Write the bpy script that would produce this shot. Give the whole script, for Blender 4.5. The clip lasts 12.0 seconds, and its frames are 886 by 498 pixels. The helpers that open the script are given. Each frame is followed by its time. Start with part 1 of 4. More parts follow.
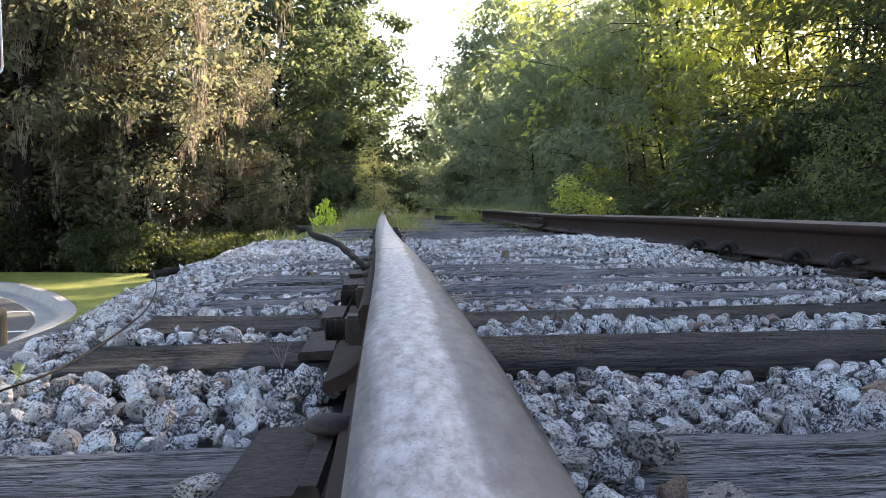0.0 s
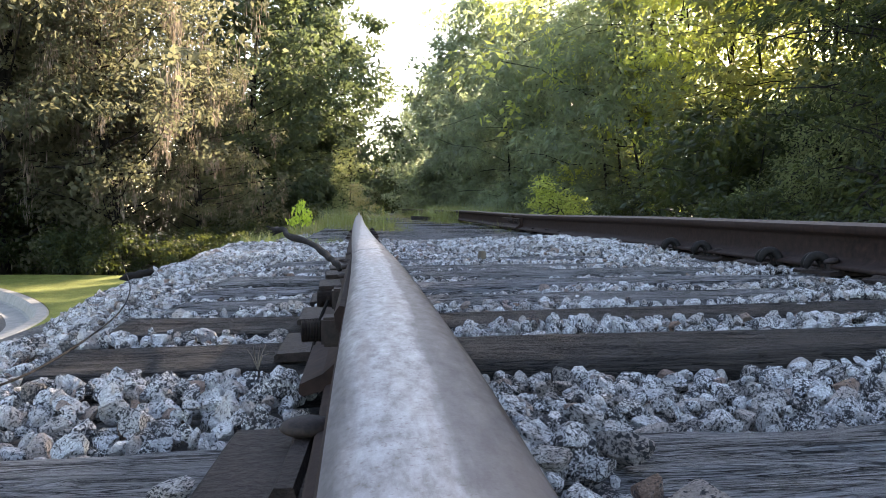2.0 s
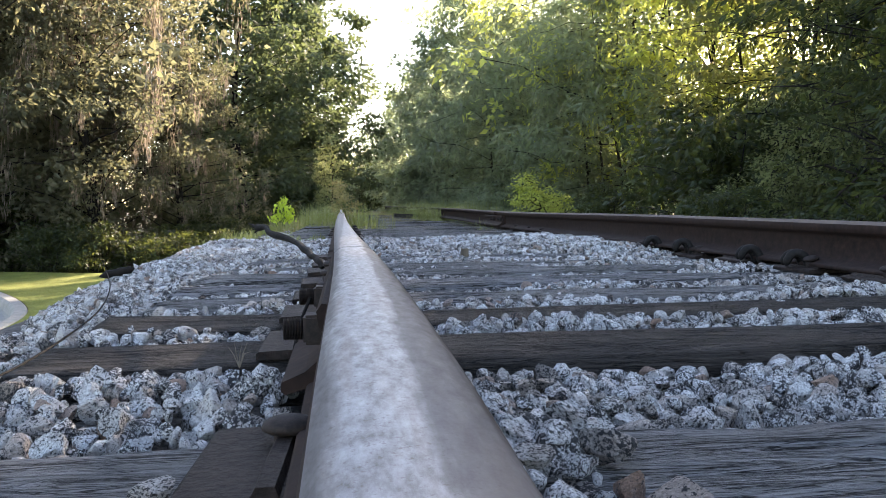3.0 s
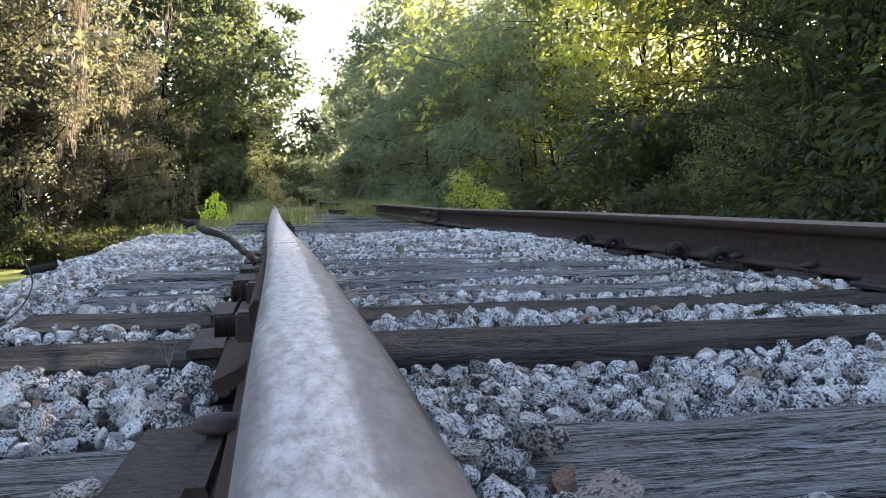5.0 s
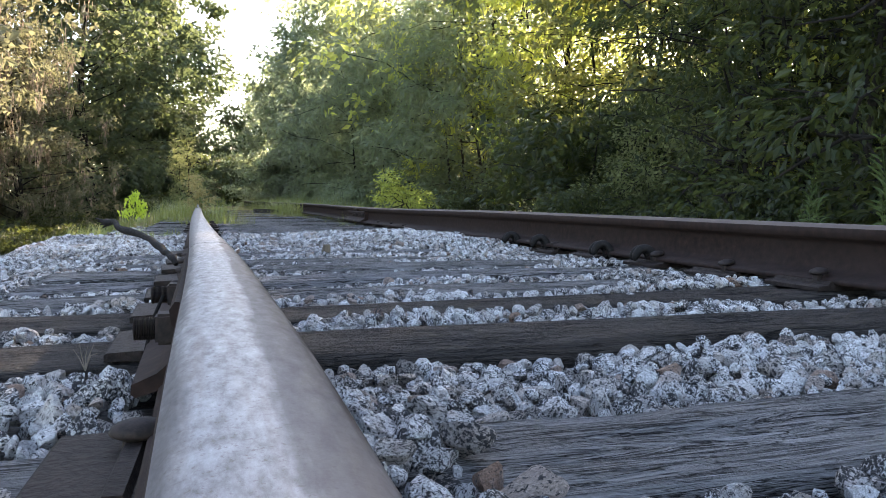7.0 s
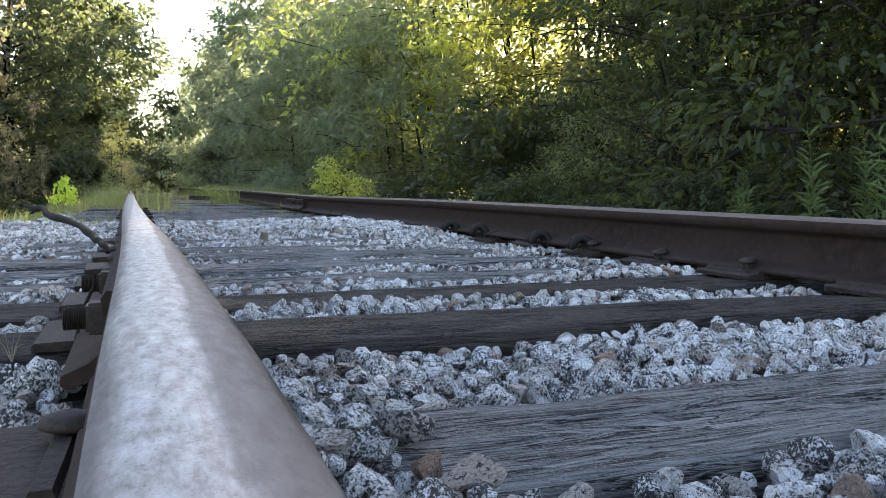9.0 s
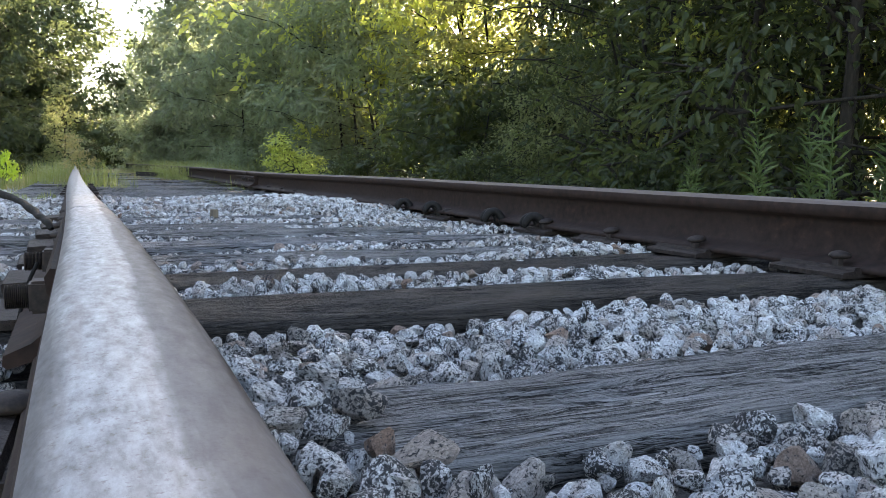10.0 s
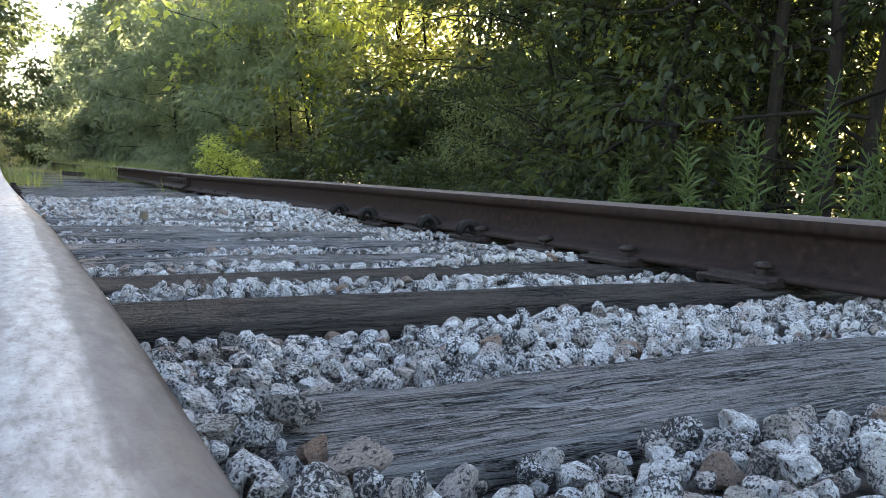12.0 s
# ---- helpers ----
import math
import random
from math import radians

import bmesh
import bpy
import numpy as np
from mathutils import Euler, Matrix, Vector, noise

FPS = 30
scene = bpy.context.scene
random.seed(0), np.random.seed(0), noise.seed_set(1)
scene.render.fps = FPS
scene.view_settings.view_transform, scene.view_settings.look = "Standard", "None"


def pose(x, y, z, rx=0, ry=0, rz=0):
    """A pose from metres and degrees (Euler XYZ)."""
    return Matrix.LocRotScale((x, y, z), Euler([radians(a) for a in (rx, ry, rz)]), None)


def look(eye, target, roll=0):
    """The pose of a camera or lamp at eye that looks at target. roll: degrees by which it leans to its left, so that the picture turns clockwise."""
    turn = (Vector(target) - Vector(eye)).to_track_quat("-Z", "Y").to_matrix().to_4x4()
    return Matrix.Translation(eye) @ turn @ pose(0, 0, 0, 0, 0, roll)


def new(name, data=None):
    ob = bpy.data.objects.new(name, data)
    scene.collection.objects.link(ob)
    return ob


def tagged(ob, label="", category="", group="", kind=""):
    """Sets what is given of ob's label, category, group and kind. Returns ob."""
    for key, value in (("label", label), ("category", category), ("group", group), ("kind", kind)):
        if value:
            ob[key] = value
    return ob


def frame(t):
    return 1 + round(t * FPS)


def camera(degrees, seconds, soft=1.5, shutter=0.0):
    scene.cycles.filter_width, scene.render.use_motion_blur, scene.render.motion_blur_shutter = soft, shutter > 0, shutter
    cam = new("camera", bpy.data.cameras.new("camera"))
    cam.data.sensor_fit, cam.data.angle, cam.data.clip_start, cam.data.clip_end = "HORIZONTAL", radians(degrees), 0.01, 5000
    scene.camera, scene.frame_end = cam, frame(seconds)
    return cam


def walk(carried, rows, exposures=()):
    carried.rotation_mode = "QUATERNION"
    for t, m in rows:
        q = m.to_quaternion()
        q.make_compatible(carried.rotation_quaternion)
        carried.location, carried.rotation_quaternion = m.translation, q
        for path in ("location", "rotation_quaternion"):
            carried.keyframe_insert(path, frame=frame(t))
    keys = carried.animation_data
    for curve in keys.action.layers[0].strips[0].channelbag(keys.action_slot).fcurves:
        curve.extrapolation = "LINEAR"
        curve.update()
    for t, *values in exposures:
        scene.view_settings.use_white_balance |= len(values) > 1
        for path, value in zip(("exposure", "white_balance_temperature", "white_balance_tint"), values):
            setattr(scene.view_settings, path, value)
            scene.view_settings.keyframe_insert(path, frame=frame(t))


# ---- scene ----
# world: y runs along the track, x to the right, z up; z = 0 is the top of the ties,
# x = 0 the middle of the rail on which the camera stands
cam = camera(55.72, 12.0, soft=0.65)
# seconds, eye x y z, yaw, pitch, roll
PATH = [
    (0, -0.0193, -0.0000, 0.2260, -3.876, -2.929, 0.731),
    (0.5, -0.0196, -0.0005, 0.2264, -4.226, -2.971, 0.737),
    (1, -0.0195, 0.0002, 0.2262, -4.566, -3.005, 0.679),
    (1.5, -0.0197, 0.0009, 0.2261, -5.055, -2.997, 0.666),
    (2, -0.0188, 0.0002, 0.2260, -5.475, -2.906, 0.843),
    (2.5, -0.0187, 0.0007, 0.2262, -5.919, -2.894, 0.871),
    (3, -0.0189, 0.0015, 0.2262, -6.663, -3.099, 0.764),
    (5, -0.0181, 0.0023, 0.2259, -11.072, -3.388, 0.430),
    (5.5, -0.0174, 0.0027, 0.2258, -12.168, -3.278, 0.428),
    (6, -0.0181, 0.0032, 0.2258, -13.442, -3.314, 0.331),
    (6.5, -0.0167, 0.0043, 0.2254, -14.866, -3.448, 0.373),
    (7, -0.0166, 0.0048, 0.2255, -16.014, -3.458, 0.299),
    (9, -0.0165, 0.0053, 0.2258, -20.116, -4.247, -0.195),
    (9.5, -0.0160, 0.0078, 0.2250, -21.978, -5.323, -0.431),
    (10, -0.0160, 0.0073, 0.2253, -23.312, -5.733, -0.580),
    (10.5, -0.0163, 0.0066, 0.2256, -24.331, -5.727, -0.735),
    (11, -0.0159, 0.0074, 0.2251, -25.461, -5.577, -0.974),
    (11.5, -0.0168, 0.0073, 0.2252, -26.589, -5.401, -1.432),
    (12, -0.0166, 0.0078, 0.2252, -27.636, -5.217, -1.740),
]
walk(cam, [(t, pose(x, y, z, 90 + p, r, w)) for t, x, y, z, w, p, r in PATH],
     [(0.0, 2.48, 7400, 18), (7.0, 2.64, 7450, 18), (12.0, 2.83, 7850, 14)])

# ---- light ----
SUN_AZ, SUN_EL = 36.0, 23.0          # degrees to the right of the track's line, degrees up
world = bpy.data.worlds.new("sky")
scene.world = world
world.use_nodes = True
wn = world.node_tree.nodes
sky = wn.new("ShaderNodeTexSky")
sky.sky_type = "NISHITA"
sky.sun_disc = False
sky.sun_elevation, sky.sun_rotation = radians(SUN_EL), radians(SUN_AZ)
sky.air_density, sky.dust_density, sky.ozone_density = 1.0, 0.8, 1.0
wn["Background"].inputs["Strength"].default_value = 0.145
world.node_tree.links.new(sky.outputs[0], wn["Background"].inputs["Color"])
sun = new("sun", bpy.data.lights.new("sun", "SUN"))
sun.data.energy, sun.data.angle, sun.data.color = 5.0, radians(0.6), (1.0, 0.9, 0.74)
sv = Vector((math.sin(radians(SUN_AZ)) * math.cos(radians(SUN_EL)),
             math.cos(radians(SUN_AZ)) * math.cos(radians(SUN_EL)), math.sin(radians(SUN_EL))))
sun.matrix_world = look(sv * 60, (0, 0, 0))


# ---- material kit ----
class Mat:
    """A node material with short calls for its nodes."""

    def __init__(self, name, rough=0.8, metal=0.0, spec=0.5):
        self.m = bpy.data.materials.new(name)
        self.m.use_nodes = True
        self.t = self.m.node_tree
        self.b = self.t.nodes["Principled BSDF"]
        self.b.inputs["Roughness"].default_value = rough
        self.b.inputs["Metallic"].default_value = metal
        self.b.inputs["Specular IOR Level"].default_value = spec

    def put(self, sock, v):
        if isinstance(v, bpy.types.NodeSocket):
            self.t.links.new(v, sock)
        elif isinstance(v, (int, float)):
            sock.default_value = v
        else:
            sock.default_value = (*v, 1.0) if len(v) == 3 and len(sock.default_value) == 4 else v

    def coord(self, scale=(1, 1, 1), kind="Object", rot=(0, 0, 0)):
        c = self.t.nodes.new("ShaderNodeTexCoord")
        m = self.t.nodes.new("ShaderNodeMapping")
        m.inputs["Scale"].default_value = scale
        m.inputs["Rotation"].default_value = rot
        self.t.links.new(c.outputs[kind], m.inputs["Vector"])
        return m.outputs[0]

    def noise(self, vec, scale, detail=4.0, rough=0.55, dist=0.0):
        n = self.t.nodes.new("ShaderNodeTexNoise")
        self.put(n.inputs["Vector"], vec)
        for k, v in (("Scale", scale), ("Detail", detail), ("Roughness", rough), ("Distortion", dist)):
            n.inputs[k].default_value = v
        return n.outputs["Fac"]

    def cells(self, vec, scale, out="Distance", feature="F1"):
        n = self.t.nodes.new("ShaderNodeTexVoronoi")
        n.feature = feature
        self.put(n.inputs["Vector"], vec)
        n.inputs["Scale"].default_value = scale
        return n.outputs[out]

    def ramp(self, fac, *stops):
        n = self.t.nodes.new("ShaderNodeValToRGB")
        e = n.color_ramp.elements
        while len(e) < len(stops):
            e.new(0.5)
        for el, (p, c) in zip(e, stops):
            el.position = p
            el.color = (*c, 1) if len(c) == 3 else c
        self.put(n.inputs[0], fac)
        return n.outputs[0]

    def mix(self, fac, a, b, blend="MIX"):
        n = self.t.nodes.new("ShaderNodeMix")
        n.data_type, n.blend_type = "RGBA", blend
        self.put(n.inputs[0], fac)
        self.put(n.inputs[6], a)
        self.put(n.inputs[7], b)
        return n.outputs[2]

    def math(self, op, a, b=0.0):
        n = self.t.nodes.new("ShaderNodeMath")
        n.operation = op
        self.put(n.inputs[0], a)
        self.put(n.inputs[1], b)
        return n.outputs[0]

    def random(self):
        return self.t.nodes.new("ShaderNodeObjectInfo").outputs["Random"]

    def island(self):
        return self.t.nodes.new("ShaderNodeNewGeometry").outputs["Random Per Island"]

    def bump(self, height, strength, dist):
        n = self.t.nodes.new("ShaderNodeBump")
        n.inputs["Strength"].default_value, n.inputs["Distance"].default_value = strength, dist
        self.put(n.inputs["Height"], height)
        old = self.b.inputs["Normal"]
        if old.links:
            self.t.links.new(old.links[0].from_socket, n.inputs["Normal"])
        self.t.links.new(n.outputs[0], old)

    def color(self, c):
        self.put(self.b.inputs["Base Color"], c)

    def rough(self, r):
        self.put(self.b.inputs["Roughness"], r)

    def translucent(self, c, amount):
        n = self.t.nodes.new("ShaderNodeBsdfTranslucent")
        self.put(n.inputs["Color"], c)
        x = self.t.nodes.new("ShaderNodeMixShader")
        x.inputs[0].default_value = amount
        self.t.links.new(self.b.outputs[0], x.inputs[1])
        self.t.links.new(n.outputs[0], x.inputs[2])
        self.t.links.new(x.outputs[0], self.t.nodes["Material Output"].inputs["Surface"])


G = lambda v: (v, v, v)


def granite(name, rnd, k=1.0):
    m = Mat(name, 0.75)
    v = m.coord((k, k, k))
    r = m.island() if rnd == "island" else m.random()
    base = m.ramp(r, (0.0, (0.72, 0.72, 0.73)), (0.40, (0.86, 0.86, 0.86)), (0.66, (0.60, 0.60, 0.60)),
                  (0.86, (0.52, 0.46, 0.42)), (0.93, (0.30, 0.28, 0.26)), (0.965, (0.28, 0.17, 0.12)), (1.0, (0.6, 0.55, 0.52)))
    warm = m.noise(v, 35.0, 3.0)
    base = m.mix(m.ramp(warm, (0.5, G(0)), (0.72, G(0.6))), base, (0.52, 0.43, 0.38))
    dust = m.noise(m.coord(), 1.3, 3.0, 0.6)
    base = m.mix(m.ramp(dust, (0.47, G(0)), (0.66, G(0.5))), base, (0.36, 0.30, 0.26))
    spot = m.noise(v, 285.0, 6.0, 0.68, 0.6)
    shift = m.math("MULTIPLY", m.math("SUBTRACT", m.math("FRACT", m.math("MULTIPLY", r, 7.31)), 0.62), 0.13)
    patch = m.math("MULTIPLY", m.math("SUBTRACT", m.noise(v, 60.0, 2.0), 0.5), 0.22)
    dark = m.ramp(m.math("ADD", m.math("ADD", spot, shift), patch), (0.485, G(0)), (0.540, G(1)))
    base = m.mix(m.math("MULTIPLY", dark, 0.97), base, (0.016, 0.018, 0.024))
    fine = m.ramp(m.noise(v, 420.0, 2.0), (0.35, G(0.62)), (0.65, G(1.08)))
    base = m.mix(1.0, base, fine, "MULTIPLY")
    m.color(base)
    m.bump(m.noise(v, 80.0, 7.0, 0.75), 1.0, 0.014)
    m.bump(spot, 0.35, 0.002)
    return m.m


def tie_wood(name, light, dark, brown):
    m = Mat(name, 0.85, spec=0.3)
    g1 = m.noise(m.coord((0.7, 12.0, 12.0)), 6.0, 5.0, 0.6, 1.2)
    g2 = m.noise(m.coord((1.0, 34.0, 34.0)), 9.0, 6.0, 0.7, 0.5)
    big = m.noise(m.coord((1, 2.5, 2.5)), 2.6, 3.0)
    # checks: thin dark lines along the grain that come and go
    line = m.math("ABSOLUTE", m.math("SUBTRACT", g1, 0.5))
    gate = m.noise(m.coord((0.8, 7, 7)), 3.0, 2.0)
    crack = m.math("MULTIPLY", m.ramp(line, (0.008, G(1)), (0.04, G(0))), m.ramp(gate, (0.36, G(0)), (0.50, G(1))))
    c = m.ramp(g2, (0.30, dark), (0.44, tuple(0.55 * a + 0.45 * b for a, b in zip(light, dark))), (0.60, light))
    c = m.mix(m.ramp(g1, (0.30, G(0.7)), (0.44, G(0))), c, tuple(0.5 * a for a in dark))
    c = m.mix(m.ramp(big, (0.48, G(0)), (0.72, G(0.45))), c, brown)
    g3 = m.noise(m.coord((0.9, 24.0, 24.0)), 7.0, 3.0, 0.5, 0.8)
    split = m.math("MULTIPLY", m.ramp(m.math("ABSOLUTE", m.math("SUBTRACT", g3, 0.5)), (0.004, G(1)), (0.03, G(0))), m.ramp(m.noise(m.coord((3, 14, 14)), 3.0, 2.0), (0.45, G(0)), (0.52, G(1))))
    crack = m.math("MAXIMUM", crack, split)
    c = m.mix(crack, c, (0.005, 0.005, 0.005))
    m.color(c)
    m.bump(g1, 0.9, 0.010)
    m.bump(g2, 1.0, 0.010)
    m.bump(m.math("SUBTRACT", 1.0, crack), 1.0, 0.012)
    return m.m


def rail_steel():
    m = Mat("rusted_rail_steel", 0.8, 0.0, 0.15)
    v = m.coord()
    n1, n2 = m.noise(v, 45.0, 5.0, 0.6), m.noise(v, 6.0, 4.0)
    c = m.ramp(n1, (0.3, (0.010, 0.0065, 0.0055)), (0.6, (0.026, 0.015, 0.0125)), (0.8, (0.048, 0.028, 0.02)))
    c = m.mix(m.ramp(n2, (0.4, G(0)), (0.7, G(0.5))), c, (0.028, 0.019, 0.017))
    m.color(c)
    m.bump(n1, 0.35, 0.002)
    return m.m


def rail_top(name="worn_rail_head", spec=0.32, metal=0.4, rust=0.0):
    """The worn running surface: dull steel with rust stains along the edges."""
    m = Mat(name, 0.5, metal * 0.6, spec)
    v = m.coord((1.0, 0.35, 1.0))
    w = m.coord()
    blot = m.noise(v, 150.0, 6.0, 0.72)
    band = m.noise(m.coord((1.0, 0.05, 1.0)), 120.0, 3.0)
    pits = m.noise(w, 420.0, 3.0, 0.6)
    c = m.ramp(blot, (0.30, (0.13, 0.112, 0.106)), (0.48, (0.215, 0.203, 0.20)), (0.7, (0.30, 0.293, 0.296)))
    c = m.mix(m.ramp(band, (0.45, G(0)), (0.7, G(0.45))), c, (0.17, 0.135, 0.12))
    c = m.mix(m.ramp(pits, (0.30, G(0.7)), (0.42, G(0))), c, (0.12, 0.09, 0.08))
    sep = m.t.nodes.new("ShaderNodeSeparateXYZ")
    m.put(sep.inputs[0], w)
    side = m.math("ADD", m.math("MULTIPLY", sep.outputs[0], 14.0), m.math("MULTIPLY", m.noise(m.coord((1.0, 0.12, 1.0)), 60.0, 4.0), 0.35))
    # a duller, browner band on the gauge side, then the dark rounded edges
    c = m.mix(m.ramp(side, (0.25, G(0)), (0.33, G(0.85))), c, (0.115, 0.098, 0.092))
    c = m.mix(m.ramp(side, (0.56, G(0)), (0.66, G(0.9))), c, (0.045, 0.033, 0.028))
    c = m.mix(m.ramp(m.math("MULTIPLY", side, -1.0), (0.17, G(0)), (0.25, G(0.75))), c, (0.07, 0.065, 0.065))
    m.put(m.b.inputs["Specular IOR Level"], m.ramp(side, (0.25, G(spec)), (0.33, G(spec * 0.2)), (0.56, G(0.02))))
    m.put(m.b.inputs["Metallic"], m.ramp(side, (0.25, G(metal * 0.6)), (0.33, G(0.0))))
    c = m.mix(rust, c, (0.10, 0.075, 0.065))
    m.color(c)
    m.rough(m.ramp(blot, (0.3, G(0.68 + 0.2 * rust)), (0.7, G(0.46 + 0.3 * rust))))
    m.bump(pits, 0.12, 0.0008)
    m.bump(blot, 0.1, 0.001)
    return m.m


def plain(name, c1, c2, scale, rough=0.85, bump=0.4, bdist=0.01, stretch=(1, 1, 1), metal=0.0):
    m = Mat(name, rough, metal, 0.2)
    v = m.coord(stretch)
    n1, n2 = m.noise(v, scale, 6.0, 0.62), m.noise(v, scale * 0.14, 4.0)
    c = m.ramp(n1, (0.3, c1), (0.7, c2))
    c = m.mix(m.ramp(n2, (0.35, G(0.0)), (0.7, G(0.5))), c, tuple(0.6 * a for a in c1))
    m.color(c)
    m.bump(n1, bump, bdist)
    return m.m


def leaf_mat(name, a, b, c, trans, amount=0.42, rough=0.36, spec=0.5):
    m = Mat(name, rough, 0.0, spec)
    r = m.island()
    col = m.ramp(r, (0.0, a), (0.5, b), (1.0, c))
    n = m.noise(m.coord(), 1.1, 3.0)
    col = m.mix(1.0, col, m.ramp(n, (0.3, G(0.65)), (0.7, G(1.25))), "MULTIPLY")
    m.color(col)
    m.translucent(m.mix(m.math("MULTIPLY", r, 0.6), trans, tuple(min(1, 1.5 * x) for x in b)), amount)
    return m.m


M_STONE = granite("speckled_granite", "random", 0.021)
M_STONES = granite("speckled_granite_bed", "island")
M_TIES = [tie_wood("weathered_grey_wood", (0.31, 0.305, 0.305), (0.018, 0.0175, 0.0175), (0.15, 0.14, 0.135)),
          tie_wood("dark_creosoted_wood", (0.075, 0.064, 0.058), (0.009, 0.008, 0.008), (0.070, 0.046, 0.034)),
          tie_wood("bleached_wood", (0.30, 0.30, 0.315), (0.05, 0.05, 0.052), (0.20, 0.185, 0.175))]
M_STEEL, M_HEAD, M_DULL = rail_steel(), rail_top(), rail_top("dull_rail_head", 0.10, 0.0, 0.78)
M_PLATE = plain("rusty_plate_steel", (0.009, 0.007, 0.0065), (0.042, 0.029, 0.025), 90.0, 0.7, 1.0, 0.006, metal=0.1)
M_IRON = plain("dark_rusted_iron", (0.012, 0.010, 0.010), (0.045, 0.032, 0.028), 120.0, 0.7, 0.4, 0.002)
M_BLACK = plain("black_greased_iron", (0.004, 0.004, 0.004), (0.018, 0.015, 0.014), 90.0, 0.75, 0.4, 0.002)
M_EARTH = plain("leaf_litter_soil", (0.03, 0.024, 0.016), (0.10, 0.085, 0.05), 9.0, 0.95, 0.8, 0.03)
M_GRIT = plain("dark_gravel_fines", (0.04, 0.038, 0.036), (0.20, 0.19, 0.185), 60.0, 0.95, 1.0, 0.02)
M_LAWN = plain("mown_lawn", (0.12, 0.15, 0.03), (0.26, 0.26, 0.07), 30.0, 0.9, 1.0, 0.03)
M_ROAD = plain("grey_asphalt", (0.07, 0.07, 0.07), (0.13, 0.125, 0.12), 160.0, 0.9, 0.5, 0.004)
M_KERB = plain("cast_concrete", (0.24, 0.235, 0.22), (0.36, 0.345, 0.32), 40.0, 0.85, 0.3, 0.003)
M_PAINT = plain("worn_white_road_paint", (0.55, 0.55, 0.53), (0.78, 0.78, 0.76), 40.0, 0.8, 0.2, 0.002)
M_BARK = plain("grey_brown_bark", (0.011, 0.010, 0.009), (0.038, 0.032, 0.027), 26.0, 0.95, 1.0, 0.03, (1, 1, 0.25))
M_POST = plain("weathered_post_wood", (0.09, 0.07, 0.05), (0.24, 0.19, 0.14), 30.0, 0.9, 0.7, 0.01, (1, 1, 0.12))
M_SIGN = plain("grey_sign_sheet", (0.45, 0.45, 0.47), (0.55, 0.55, 0.57), 12.0, 0.4, 0.05, 0.001)
M_SIGNRED = plain("dark_red_sign_paint", (0.16, 0.05, 0.05), (0.2, 0.06, 0.06), 20.0, 0.5, 0.05, 0.001)
M_STICK = plain("charred_stick_bark", (0.003, 0.003, 0.003), (0.014, 0.011, 0.010), 60.0, 0.9, 0.8, 0.004)
M_MOSS = leaf_mat("grey_hanging_moss", (0.16, 0.14, 0.11), (0.22, 0.19, 0.15), (0.28, 0.23, 0.18), (0.34, 0.26, 0.19), 0.35, 0.9)
M_LEAF = {
    "oak": leaf_mat("oak_leaves", (0.06, 0.068, 0.045), (0.09, 0.098, 0.062), (0.14, 0.135, 0.085), (0.28, 0.27, 0.14), 0.42, 0.7, 0.2),
    "broad": leaf_mat("broad_leaves", (0.042, 0.060, 0.036), (0.06, 0.082, 0.048), (0.09, 0.11, 0.062), (0.22, 0.27, 0.10), 0.40, 0.6, 0.3),
    "willow": leaf_mat("narrow_leaves", (0.075, 0.10, 0.072), (0.105, 0.132, 0.092), (0.15, 0.175, 0.12), (0.48, 0.56, 0.28), 0.5, 0.4, 0.4),
    "olive": leaf_mat("olive_leaves", (0.06, 0.075, 0.03), (0.09, 0.105, 0.04), (0.13, 0.135, 0.06), (0.46, 0.46, 0.13), 0.52, 0.5, 0.3),
    # tone and transmission raised: the glow of sun through leaves is partly colour
    "yellow": leaf_mat("sunlit_yellow_leaves", (0.11, 0.15, 0.04), (0.16, 0.20, 0.06), (0.22, 0.25, 0.09), (0.90, 0.94, 0.26), 0.72, 0.4, 0.3),
    "pale": leaf_mat("pale_green_leaves", (0.11, 0.135, 0.06), (0.15, 0.175, 0.08), (0.20, 0.21, 0.10), (0.42, 0.46, 0.18), 0.45, 0.6, 0.2),
    # near-black tone: the shade of the undergrowth is put into the leaf colour
    "dark": leaf_mat("shade_dark_glossy_leaves", (0.010, 0.018, 0.010), (0.016, 0.027, 0.014), (0.027, 0.042, 0.022), (0.24, 0.28, 0.06), 0.34, 0.45, 0.22),
    "weed": leaf_mat("weed_leaves", (0.035, 0.06, 0.025), (0.05, 0.08, 0.03), (0.08, 0.11, 0.045), (0.2, 0.28, 0.06), 0.42, 0.45, 0.3),
    # lime green with the sapling's sunlight added to the base colour
    "lime": leaf_mat("sunlit_lime_leaves", (0.24, 0.34, 0.04), (0.32, 0.44, 0.05), (0.40, 0.50, 0.08), (0.75, 0.88, 0.1), 0.5),
    "grass": leaf_mat("grass_blades", (0.08, 0.12, 0.03), (0.13, 0.17, 0.05), (0.24, 0.22, 0.09), (0.4, 0.42, 0.1), 0.4),
    "straw": leaf_mat("dry_grass_blades", (0.22, 0.18, 0.08), (0.3, 0.25, 0.11), (0.22, 0.24, 0.07), (0.5, 0.4, 0.14), 0.4),
}


